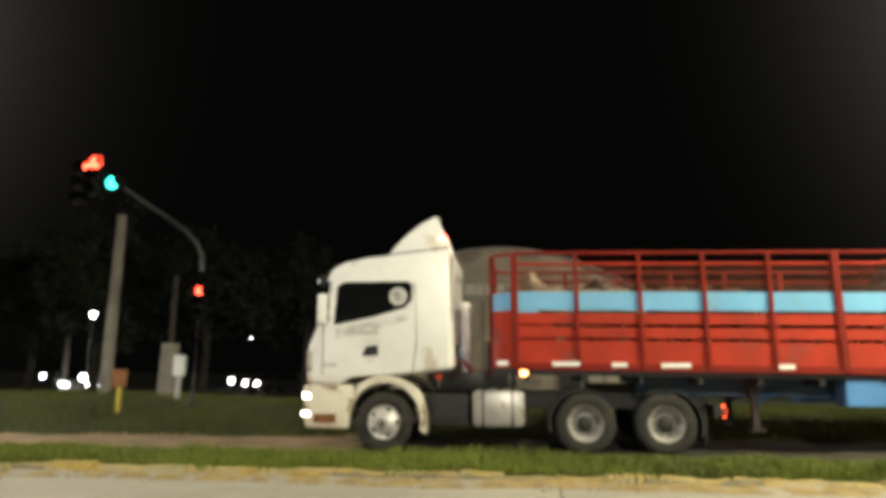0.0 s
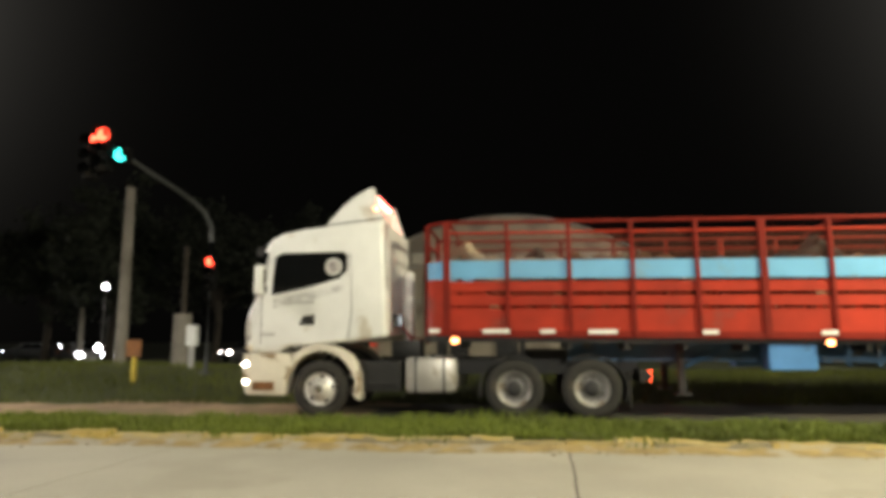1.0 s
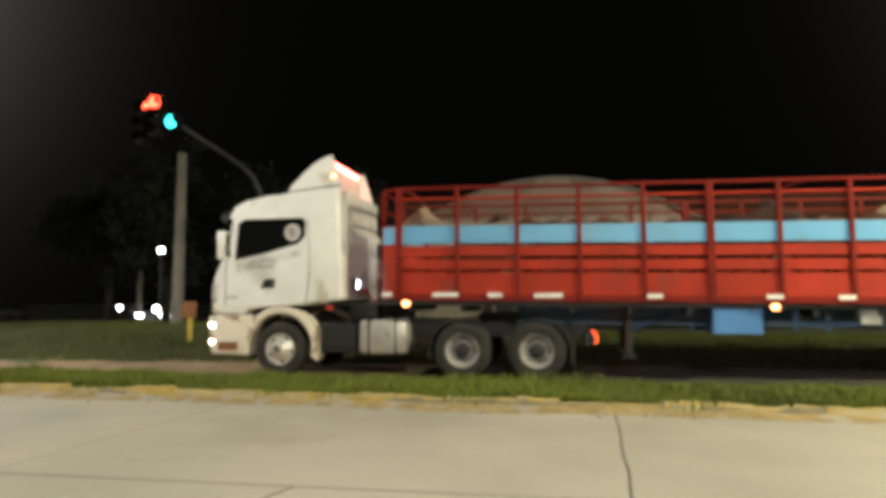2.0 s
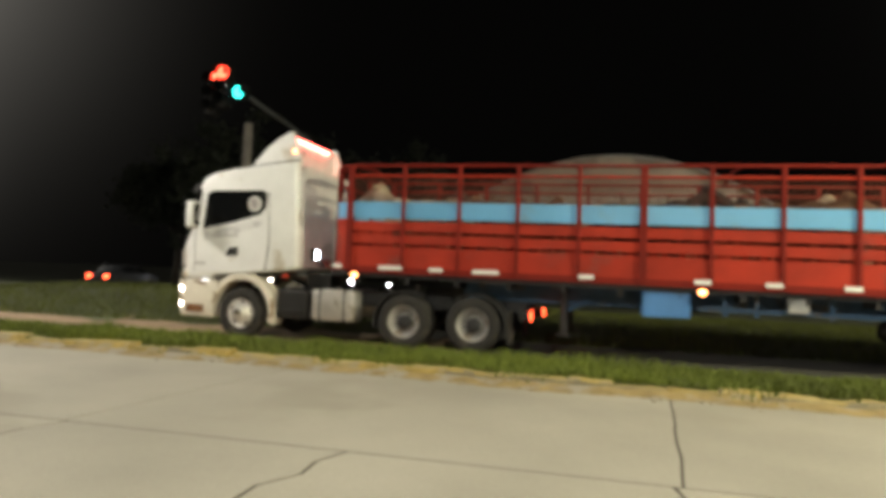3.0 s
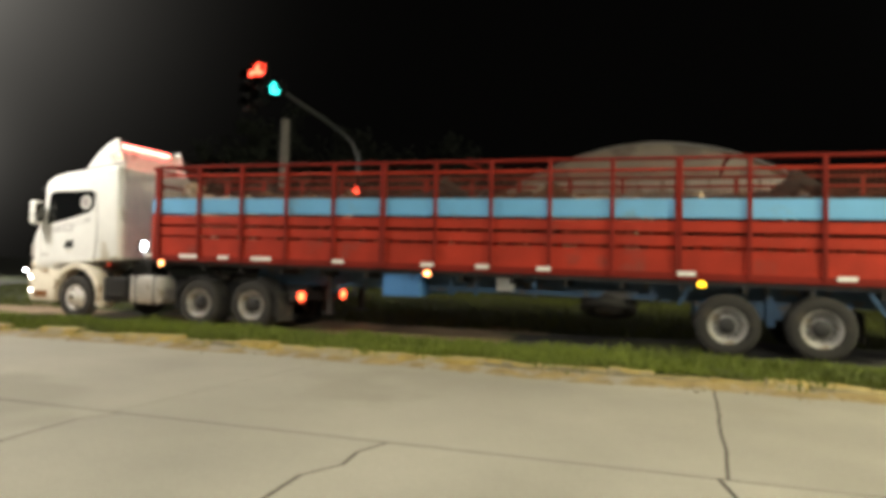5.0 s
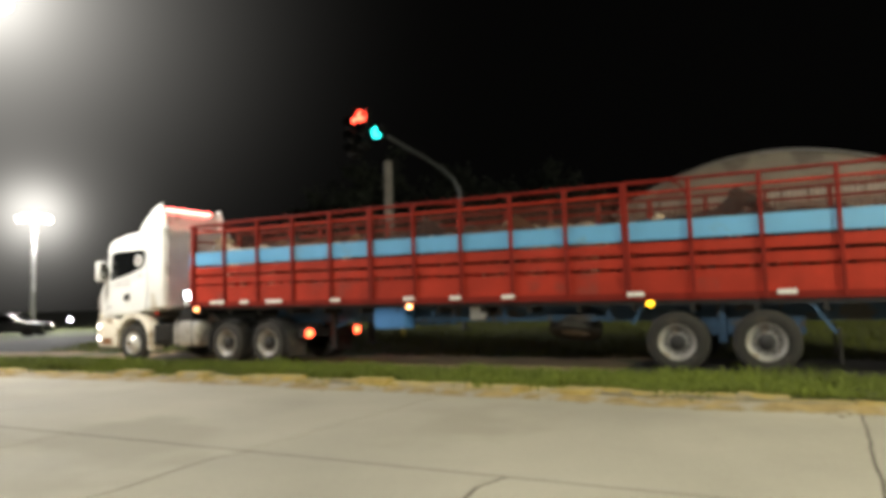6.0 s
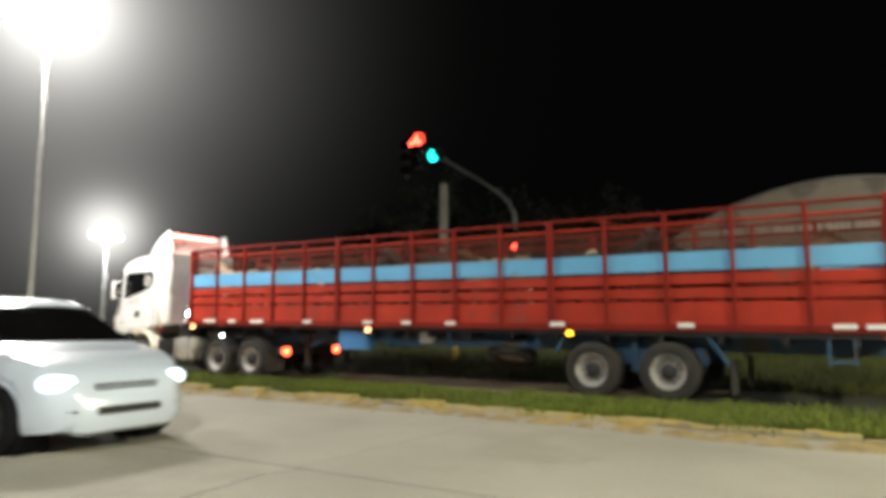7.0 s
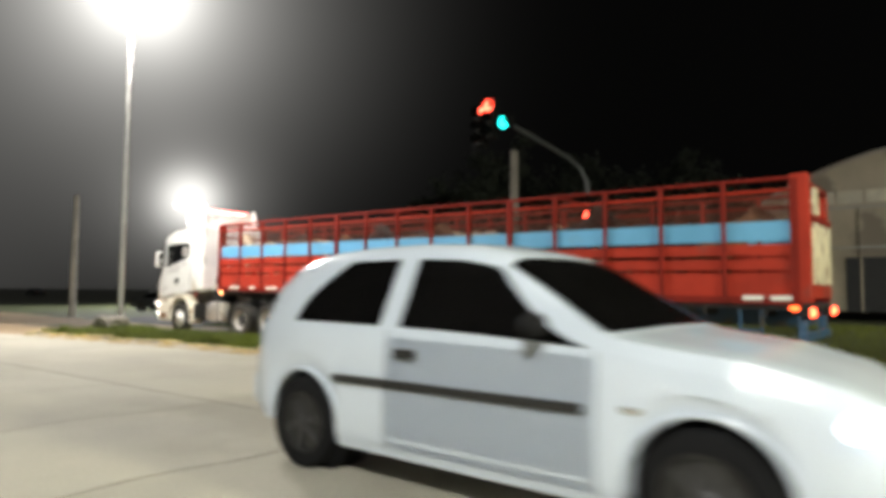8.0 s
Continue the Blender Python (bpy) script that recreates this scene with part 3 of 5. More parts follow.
def control_box():
    t = thing("control_box", "white signal control box on a post", "cabinet", pose(-10.6, 20.2, ground_z(-10.6, 20.2)))
    part("post", box(-0.08, 0.08, -0.06, 0.06, -0.1, 0.75, 0.01), GALV, t)
    part("body", box(-0.16, 0.16, -0.12, 0.12, 0.7, 1.35, 0.02), BOX_WHITE, t)


def drum():
    t = thing("concrete_stump", "thick pale concrete stump on the grass", "stump", pose(-11.6, 21.4, ground_z(-11.6, 21.4)))
    part("shaft", tube([(0, 0, -0.2), (0, 0, 0.8), (0, 0, 1.75)], 0.33, seg=20, taper=0.29), POLE_CONCRETE, t, smooth=True)


yellow_post()
control_box()
drum()


def boulder(x, y, r):
    b = bmesh.new()
    bmesh.ops.create_icosphere(b, subdivisions=3, radius=1)
    for v in b.verts:
        p = Vector([max(-0.72, min(0.72, c)) * 1.25 for c in v.co])
        d = 1 + 0.25 * noise.noise(v.co * 1.3 + Vector((x, y, 0))) + 0.08 * noise.noise(v.co * 4.0)
        v.co = Vector((p.x * r * 1.3, p.y * r, p.z * r * 0.75)) * d
    ob = part("boulder", b, STONE)
    ob.matrix_world = pose(x, y, NEAR_Z + 0.1 + r * 0.3)
    tagged(ob, "grey rough boulder at the lamp's foot", "boulder", "boulders at the lamp")


boulder(-16.95, 7.72, 0.33)
boulder(-17.5, 7.72, 0.2)


def barn():
    y0, depth, cx, half, z0, eave, apex = 40.0, 24.0, -1.1, 8.6, 0.5, 6.25, 9.03
    t = thing("barn", "pale shed with a curved metal roof and pale panes", "barn")

    def arch(x):
        return apex - (apex - eave) * ((x - cx) / half) ** 2
    arc = [(x, arch(x)) for x in np.linspace(cx - half, cx + half, 25)]
    outline = [(cx - half + 0.2, z0), (cx + half - 0.2, z0)] + [(x * 0.985 + cx * 0.015, z - 0.1) for x, z in reversed(arc)]
    part("wall", prism(outline, y0, y0 + 0.3), BARN_WALL, t)
    roof = prism(arc + [(x, z - 0.10) for x, z in reversed(arc)], y0 - 0.25, y0 + depth)
    part("roof", roof, BARN_ROOF, t, smooth=True)
    for i in range(11):
        xa = cx - 7.05 + i * 1.28
        part("pane", box(xa, xa + 1.12, y0 - 0.04, y0, 6.12, 6.78 if abs(xa + 0.56 - cx) < 7.2 else 6.5, 0.01), PANE, t, "pale translucent sheet")
    for i in range(12):
        xa = cx - 7.7 + i * 1.4
        part("batten", box(xa - 0.05, xa + 0.05, y0 - 0.09, y0 - 0.001, z0, 5.85, 0.01), BARN_WALL, t)
    for z in (3.75, 5.85):
        part("girt", box(cx - half + 0.3, cx + half - 0.3, y0 - 0.12, y0 - 0.002, z, z + 0.12, 0.01), BARN_ROOF, t)
    # flat black panels stand in for the darkness inside open doorways
    for xa in (-5.3, -1.9, 2.3):
        part("door", box(xa, xa + 1.9, y0 - 0.05, y0 - 0.003, 0.5, 3.3, 0.01), PLASTIC, t, "black panel for the dark of an open doorway")
    for s in (-1, 1):
        part("side_wall", box(cx + s * (half - 0.3) - 0.1, cx + s * (half - 0.3) + 0.1, y0 + 0.3, y0 + depth, z0, eave), BARN_WALL, t)


barn()


def tree(x, y, height, seed, label="dark leafy tree against the night sky"):
    rng = np.random.default_rng(seed)
    t = thing("tree", label, "tree", pose(x, y, 0.5), "trees behind the bank")
    b = tube([(0, 0, -0.3), (0.1, 0, height * 0.25), (0.05, 0.1, height * 0.5)], 0.28, taper=0.14)
    tips = []
    for i in range(9):
        a, up = rng.uniform(0, math.tau), rng.uniform(0.45, 0.85) * height
        r = rng.uniform(0.15, 0.32) * height
        tip = (r * math.cos(a), r * math.sin(a), up)
        tube([(0.05, 0.05, height * rng.uniform(0.25, 0.48)), (tip[0] * 0.5, tip[1] * 0.5, up * 0.8), tip], 0.09, bm=b, seg=7, taper=0.03)
        tips.append(tip)
    tips.append((0, 0, height * 0.9))
    part("trunk", b, BARK, t, smooth=True)
    centres = np.array(tips)[rng.integers(0, len(tips), 240)] + rng.normal(0, height * 0.085, (240, 3))
    n = 11000
    c = centres[rng.integers(0, 240, n)] + rng.normal(0, 0.28, (n, 3))
    u = rng.normal(0, 1, (n, 3))
    u /= np.linalg.norm(u, axis=1)[:, None]
    w = np.cross(u, rng.normal(0, 1, (n, 3)))
    w /= np.linalg.norm(w, axis=1)[:, None]
    s = rng.uniform(0.10, 0.26, n)[:, None]
    v = np.stack([c - u * s, c + w * s * 0.5, c + u * s, c - w * s * 0.5], 1).reshape(-1, 3)
    from_arrays("crown", v, np.arange(n * 4).reshape(n, 4), LEAF, t)


for i, (x, y, hh) in enumerate(((-22, 33, 9.0), (-17.5, 36, 8.2), (-13, 40, 8.5), (-28, 36, 7.5), (-9.5, 46, 7.6))):
    tree(x, y, hh, 20 + i)


def globe_lamp(az, distance, z, r=0.16, label="small lit globe lamp on a far post"):
    x, y = distance * math.sin(radians(az)), distance * math.cos(radians(az))
    t = thing("post_lamp", label, "lamp", pose(x, y, 0), "far lamps")
    part("post", tube([(0, 0, -0.2), (0, 0, z)], 0.035, seg=8), DARK_STEEL, t)
    part("globe", ball((0, 0, z), (r, r, r)), LAMP_GLOW_FAR, t, "glowing globe", True)


LAMP_GLOW_FAR = glow("far_lamp_glow", (0.95, 0.97, 1.0), 24)
for az, d, z, r in ((-37.0, 60, 1.05, 0.15), (-34.4, 30, 1.16, 0.12), (-32.55, 48, 0.55, 0.20), (-23.7, 60, 0.72, 0.18), (-20.45, 60, 0.55, 0.11), (-34.17, 30, 3.62, 0.10), (-22.3, 75, 5.0, 0.09), (-51.3, 60, 0.40, 0.12), (-57.7, 60, 0.70, 0.12)):
    globe_lamp(az, d, z, r)


def far_car(paint, label, lit, tail=False):
    """A saloon; local x runs to its front."""
    t = thing("saloon_car", label, "car", group="far cars")
    low = [(-2.1, 0.35), (-2.15, 0.75), (-1.95, 0.92), (-1.45, 0.96), (-0.95, 1.36), (0.35, 1.38), (1.0, 0.96), (1.95, 0.82), (2.12, 0.62), (2.1, 0.32)]
    part("body", prism(low, -0.82, 0.82, 0.06), paint, t, smooth=True)
    part("side_glass", prism([(-1.25, 0.97), (-0.85, 1.29), (0.28, 1.31), (0.78, 0.97)], -0.835, 0.835), GLASS, t)
    part("windscreen", beam((0.98, 0, 1.0), (0.42, 0, 1.36), 1.3, 0.02), GLASS, t)
    for x in (-1.35, 1.3):
        for s in (-1, 1):
            part("wheel", lathe([(0.05, s * 0.06), (0.2, s * 0.08), (0.3, s * 0.06), (0.31, -s * 0.06)], 20, at=(x, s * 0.76, 0.31)), RUBBER, t, smooth=True)
    for s in (-1, 1):
        part("headlight", ball((2.06, s * 0.58, 0.70), (0.08, 0.19, 0.13)), lit, t, "headlight", True)
        part("tail_light", ball((-2.12, s * 0.6, 0.72), (0.06, 0.20, 0.12)), TAIL if tail else RUSTY, t, "tail light", True)
    return t


CAR_DARK = mat("car_dark_paint", (0.03, 0.032, 0.036), 0.3, vary=0.05, coat=0.4)
CAR_SILVER = mat("car_silver_paint", (0.35, 0.35, 0.35), 0.35, metal=0.4, vary=0.05, coat=0.3)
far_car(CAR_SILVER, "silver saloon waiting with its headlights lit", HEADLIGHT_COOL).matrix_world = pose(-24.2, 35.3, 0, 0, 0, -62)
far_car(CAR_DARK, "dark saloon waiting with its headlights lit", HEADLIGHT_COOL).matrix_world = pose(-27.2, 38.6, 0, 0, 0, -50)
far_car(CAR_DARK, "dark parked saloon at the junction", CHROME).matrix_world = pose(-40.5, 22.0, -0.14, 0, 0, 35)
CROSSING_CAR = far_car(CAR_DARK, "dark saloon crossing the junction with lit headlights", HEADLIGHT_COOL)
FAR_CAR = far_car(CAR_DARK, "dark saloon on the far road with warm headlights", HEADLIGHT)
LEAVING_CAR = far_car(CAR_DARK, "dark saloon driving off with lit red tail lights", CHROME, True)


def shopfront():
    """The plain front behind the camera's pavement: unseen, added with its lamps for reflections."""
    w = part("wall_south", box(-26, 26, -10.3, -10.0, 0, 4.2), BARN_WALL, None)
    tagged(w, "plain rendered wall along the pavement, out of view", "wall", kind="structure")
    for x in (-3.2, 3.4):
        t = thing("tube_lamp", "lit tube lamp on the wall, unseen, for reflections", "lamp", pose(x, -9.95, 2.7), "tube lamps on the wall")
        part("housing", box(-0.65, 0.65, -0.05, 0.0, -0.06, 0.06, 0.01), BOX_WHITE, t)
        part("tube", tube([(-0.6, 0.04, 0), (0.6, 0.04, 0)], 0.03), LAMP_GLOW, t, "glowing tube", True)


shopfront()

# ---- the articulated lorry; local x runs to its rear from the first drive axle, y from its near side (-) to its far side ----
LORRY_Y = 13.25
SLOPE = math.degrees(math.atan(0.006))


def wheel(parent, x, side, z, front=False, r=0.52):
    """One wheel on the near (side -1) or far (+1) side. It turns about its own axle."""
    w = new("wheel")
    w.parent = parent
    w.location = (x, side * 1.0, z)
    s = side
    width = 0.14 if front else 0.27
    out, inn = 0.25, 0.25 - width * 2
    tyre = [(r * 0.56, inn), (r * 0.80, inn - 0.0), (r * 0.97, inn + 0.03), (r, inn + 0.07), (r, out - 0.07), (r * 0.975, out - 0.03), (r * 0.90, out - 0.004), (r * 0.78, out), (r * 0.62, out - 0.012), (r * 0.575, out - 0.03)]
    b = lathe([(a, y * s) for a, y in tyre], 44, ends="ring")
    for k in range(36):
        a = k * math.tau / 36
        c, d = math.cos(a), math.sin(a)
        beam((c * r * 0.995, s * (out - 0.10), d * r * 0.995), (c * r * 0.995, s * (out - 0.035), d * r * 0.995), 0.03, 0.012, bm=b)
    part("tyre", b, RUBBER, w, "black worn tyre", True)
    if front:
        prof = [(r * 0.575, out - 0.06), (r * 0.57, out - 0.015), (r * 0.53, out - 0.02), (r * 0.50, out - 0.07), (r * 0.40, out - 0.05), (r * 0.34, out + 0.02), (r * 0.25, out + 0.05), (r * 0.22, out + 0.09), (r * 0.10, out + 0.10)]
    else:
        prof = [(r * 0.60, out - 0.04), (r * 0.595, out + 0.004), (r * 0.56, out - 0.002), (r * 0.50, out - 0.05), (r * 0.43, out - 0.13), (r * 0.34, out - 0.15), (r * 0.27, out - 0.13)]
    part("rim", lathe([(a, y * s) for a, y in prof], 36, ends="last"), FRONT_RIM if front else RIM, w, "pale steel rim", True)
    hub = [(r * 0.27, out - 0.16), (r * 0.255, out - 0.05), (r * 0.20, out - 0.03), (r * 0.08, out - 0.025)] if not front else [(r * 0.16, out + 0.08), (r * 0.15, out + 0.125), (r * 0.05, out + 0.135)]
    part("hub", lathe([(a, y * s) for a, y in hub], 24), CHROME if front else DARK_STEEL, w, smooth=True)
    for k in range(10):
        b = bmesh.new()
        a = k * math.tau / 10
        q = r * (0.30 if front else 0.38)
        y0 = out + 0.0 if front else out - 0.16
        tube([(q * math.cos(a), s * y0, q * math.sin(a)), (q * math.cos(a), s * (y0 + 0.06), q * math.sin(a))], 0.017, bm=b, seg=6)
        part("wheel_nut", b, CHROME if front else DARK_STEEL, w)
    for k in range(5):
        b = bmesh.new()
        a = k * math.tau / 5
        q = r * 0.44
        ball((q * math.cos(a), s * (out - (0.055 if front else 0.145)), q * math.sin(a)), (0.045, 0.006, 0.045), bm=b, u=10, v=6)
        part("rim_hole", b, PLASTIC, w)
    return w


def tractor():
    t = thing("truck_tractor", "white sleeper-cab truck tractor with a roof fairing", "truck")
    wheels = [wheel(t, x, s, 0.52, x < -1) for x in (-3.56, 0.0, 1.36) for s in (-1, 1)]
    arch = [(-3.56 + 0.655 * math.cos(a), 0.55 + 0.655 * math.sin(a)) for a in np.linspace(-0.05, math.pi + 0.05, 21)]
    cab = [(-5.0, 1.18), (-5.04, 1.5), (-5.0, 1.92), (-4.87, 2.24), (-4.70, 3.12), (-4.60, 3.33), (-4.36, 3.45), (-3.95, 3.53), (-2.40, 3.66), (-2.33, 1.46), (-2.72, 1.40), (-4.2, 1.30), (-4.4, 1.18)]
    cab_part = part("cab", prism(cab, -1.22, 1.22, 0.075), CAB_WHITE, t, "white painted sleeper cab", True)
    # front corner of the bumper and the two wheel arches
    for s in (-1, 1):
        y0, y1 = (-1.25, -0.86) if s < 0 else (0.86, 1.25)
        front = [(-5.0, 0.42), (-5.06, 0.64), (-5.06, 1.172), (-4.18, 1.172)] + [(-3.56 + 0.655 * math.cos(a), 0.55 + 0.655 * math.sin(a)) for a in np.linspace(math.radians(140), math.radians(184), 7)] + [(-4.24, 0.40)]
        part("bumper_corner", prism(front, y0, y1, 0.03), CAB_DIRTY, t, "white bumper corner stained with mud", True)
        rim = [(-3.56 + 0.655 * math.cos(a), 0.55 + 0.655 * math.sin(a)) for a in np.linspace(math.radians(142), math.radians(-14), 19)]
        outer = [(-3.56 + 0.79 * math.cos(a), 0.55 + 0.79 * math.sin(a)) for a in np.linspace(math.radians(-18), math.radians(130), 17)]
        part("wheel_arch", prism(rim + outer, y0 - 0.02 * (s < 0), y1 + 0.02 * (s > 0), 0.015), CAB_DIRTY, t, "cream wheel arch stained with mud", True)
        part("arch_liner", prism([(x * 1.0, z + 0.01) for x, z in rim] + [(x, z) for x, z in [(-3.56 + 0.70 * math.cos(a), 0.55 + 0.70 * math.sin(a)) for a in np.linspace(math.radians(-14), math.radians(142), 15)]], (y1 if s < 0 else y0 - 0.25), (y1 + 0.25 if s < 0 else y0)), PLASTIC, t)
        # headlamps, stacked at the bumper's corner
        for zc, rr, lit in ((0.98, 0.12, HEADLIGHT), (0.66, 0.09, HEADLIGHT)):
            h = part("headlight", box(-5.085, -4.86, s * 0.98 - 0.24, s * 0.98 + 0.24, zc - rr, zc + rr, 0.04), CHROME, t, "lit headlight")
            part("lens", ball((-4.985, s * 1.10, zc), (0.125, 0.163, rr * 1.05)), lit, h, smooth=True)
        part("indicator", box(-5.0, -4.88, s * 1.225 - 0.03, s * 1.225 + 0.03, 1.22, 1.34, 0.02), CAB_DIRTY, t)
        # side window, sill, sticker
        win = [(-4.53, 2.27), (-4.47, 2.98), (-4.34, 3.06), (-3.16, 3.06), (-3.08, 2.98), (-3.09, 2.70), (-3.24, 2.56), (-3.86, 2.40)]
        y = s * 1.222
        w = part("side_window", prism(win, min(y, y + s * 0.012), max(y, y + s * 0.012)), GLASS, t, "dark cab side window")
        part("window_seal", prism([(x * 1.02 + 0.075, z * 1.02 - 0.054) for x, z in win], min(y, y + s * 0.006), max(y, y + s * 0.006)), PLASTIC, w)
        st = part("sticker", lathe([(0.02, 0), (0.165, 0), (0.165, 0.004 * s), (0.02, 0.004 * s)], 28, at=(-3.33, y + s * 0.014, 2.78)), STICKER, w, "round white badge sticker")
        part("sticker_ring", lathe([(0.085, 0), (0.115, 0), (0.115, 0.003 * s), (0.085, 0.003 * s)], 28, at=(-3.33, y + s * 0.019, 2.78)), CAB_GREY, w)
        part("corner_glass", prism([(-4.855, 2.27), (-4.70, 3.08), (-4.60, 3.10), (-4.655, 2.9), (-4.72, 2.27)], min(y - s * 0.03, y + s * 0.004), max(y - s * 0.03, y + s * 0.004)), GLASS, t, "dark windscreen corner")
        # door: shut lines, handle, steps
        d = part("door", prism([(-4.72, 1.34), (-4.72, 2.2), (-4.55, 2.24), (-3.85, 2.38), (-3.22, 2.52), (-3.02, 2.70), (-2.99, 1.95), (-3.06, 1.42), (-4.05, 1.34)], min(y, y + s * 0.010), max(y, y + s * 0.010)), CAB_WHITE, t, "white cab door", True)
        part("door_handle", prism([(-3.99, 1.69), (-3.91, 1.87), (-3.69, 1.89), (-3.69, 1.70)], y - 0.02, y + 0.02, 0.012), PLASTIC, d, "black recessed handle")
        part("shut_line", tube([(-4.73, y, 1.36), (-4.73, y, 2.2), (-4.6, y, 3.0)], 0.009, seg=5), PLASTIC, d)
        part("shut_line", tube([(-3.02, y, 3.04), (-2.98, y, 1.95), (-3.05, y, 1.42)], 0.009, seg=5), PLASTIC, d)
        sc = part("side_lettering", box(-4.36, -3.70, y + s * 0.012 - 0.001, y + s * 0.012 + 0.003, 2.09, 2.15), LETTERING, d, "grey lettering too blurred to read")
        part("livery_band", prism([(-4.50, 2.02), (-3.90, 2.12), (-3.15, 2.34), (-3.12, 2.46), (-3.86, 2.30), (-4.50, 2.18)], min(y + s * 0.009, y + s * 0.0125), max(y + s * 0.009, y + s * 0.0125)), LIVERY, d, "faded grey swoosh")
        part("maker_badge", box(-4.72, -4.45, y + s * 0.012 - 0.001, y + s * 0.012 + 0.003, 1.50, 1.56), LETTERING, d)
        part("fog_recess", box(-4.86, -4.44, s * 1.25 - 0.012, s * 1.25 + 0.008, 0.50, 0.66, 0.006), RUSTY, t, "brown mud-caked recess")
        part("turn_lamp", box(-5.02, -4.93, s * 1.20 - 0.04, s * 1.20 + 0.04, 1.42, 1.80, 0.02), CAB_GREY, t)
        # mirror
        m = part("mirror", box(-4.78, -4.60, s * 1.30 - 0.02 - 0.22 * (s < 0), s * 1.30 + 0.02 + 0.22 * (s > 0), 2.26, 2.82, 0.05), CAB_WHITE, t, "white mirror housing", True)
        part("mirror_glass", box(-4.597, -4.59, s * 1.41 - 0.10, s * 1.41 + 0.10, 2.31, 2.77, 0.0), CHROME, m, "mirror glass")
        part("mirror_arm", tube([(-4.70, s * 1.16, 2.84), (-4.70, s * 1.34, 2.80)], 0.02), PLASTIC, m)
        part("marker_reflector", box(-2.62, -2.50, s * 1.24 - 0.015, s * 1.24 + 0.015, 1.28, 1.36), RED, t, "small red reflector")
        # steps and side boxes
        part("step_box", box(-2.74, -2.06, s * 1.0 - 0.2, s * 1.0 + 0.2, 0.46, 1.02, 0.03), PLASTIC, t)
        part("step", box(-2.70, -2.10, s * 1.19 - 0.05, s * 1.19 + 0.05, 0.60, 0.64, 0.01), DARK_STEEL, t)
        tank = part("fuel_tank", box(-1.98, -1.04, s * 0.97 - 0.26, s * 0.97 + 0.26, 0.44, 1.08, 0.09), TANK, t, "dull aluminium fuel tank", True)
        for xx in (-1.78, -1.26):
            part("strap", box(xx - 0.025, xx + 0.025, s * 0.97 - 0.268, s * 0.97 + 0.268, 0.43, 1.09, 0.03), DARK_STEEL, tank)
        part("filler_cap", tube([(-1.5, s * 0.9, 1.07), (-1.5, s * 0.9, 1.14)], 0.05), PLASTIC, tank)
        # mudguards over the drive wheels
        for xc, a0, a1 in ((0.0, 58, 196), (1.36, -22, 122)):
            inn = [(xc + 0.60 * math.cos(a), 0.52 + 0.565 * math.sin(a)) for a in np.linspace(radians(a0), radians(a1), 15)]
            out = [(xc + 0.635 * math.cos(a), 0.52 + 0.59 * math.sin(a)) for a in np.linspace(radians(a1), radians(a0), 15)]
            part("mudguard", prism(inn + out, min(s * 0.70, s * 1.25), max(s * 0.70, s * 1.25)), DARK_STEEL, t, smooth=True)
        part("mudflap", box(2.00, 2.03, min(s * 0.66, s * 1.24), max(s * 0.66, s * 1.24), 0.2, 0.80), RUBBER, t)
        l = part("tail_light", box(2.28, 2.40, s * 0.95 - 0.16, s * 0.95 + 0.16, 0.66, 0.80, 0.02), PLASTIC, t, "lit red tail light")
        part("lens", ball((2.402, s * 0.95, 0.73), (0.012, 0.15, 0.10)), TAIL, l, smooth=True)
        part("chassis_rail", box(-4.6, 2.28, s * 0.42 - 0.05, s * 0.42 + 0.05, 0.74, 1.02, 0.01), DARK_STEEL, t)
        part("roof_marker", ball((-2.56, s * 1.07, 3.90), (0.045, 0.025, 0.03)), AMBER, t, "small lit marker", True)
    # front: windscreen, visor, grille, bumper
    ws = [(-4.885, 2.30), (-4.715, 3.12), (-4.70, 3.12), (-4.87, 2.30)]
    part("windscreen", prism(ws, -1.08, 1.08), GLASS, t, "dark raked windscreen")
    part("sun_visor", prism([(-4.80, 3.02), (-4.92, 3.06), (-4.90, 3.20), (-4.64, 3.27), (-4.70, 3.12)], -1.10, 1.10, 0.015), PLASTIC, t, "dark sun visor")
    part("visor_lamp", ball((-4.90, -0.98, 3.13), (0.04, 0.09, 0.045)), HEADLIGHT_COOL, t, "small lit lamp", True)
    g = part("grille", box(-5.055, -5.0, -0.8, 0.8, 1.26, 1.95, 0.02), PLASTIC, t, "dark grille with white bars")
    for i in range(4):
        part("grille_bar", box(-5.075, -5.05, -0.78, 0.78, 1.32 + i * 0.16, 1.41 + i * 0.16, 0.008), CAB_WHITE, g)
    part("bumper", box(-5.07, -4.5, -0.86, 0.86, 0.45, 1.16, 0.04), CAB_DIRTY, t, smooth=True)
    # roof fairing: two cheeks and a curved skin
    side = [(-3.58, 3.55), (-3.45, 3.73), (-3.21, 3.98), (-2.95, 4.18), (-2.70, 4.31), (-2.61, 4.32), (-2.42, 3.74), (-2.38, 3.60)]
    top = [(-3.60, 3.57), (-3.46, 3.74), (-3.22, 3.99), (-2.96, 4.19), (-2.70, 4.32), (-2.60, 4.33), (-2.60, 4.28), (-2.70, 4.27), (-2.94, 4.14), (-3.19, 3.94), (-3.42, 3.70), (-3.54, 3.54)]
    top = [(x, 3.57 + (z - 3.57) * 0.87) for x, z in top]
    f = part("roof_fairing", prism(top, -1.02, 1.02, 0.012), CAB_WHITE, t, "white curved roof fairing", True)
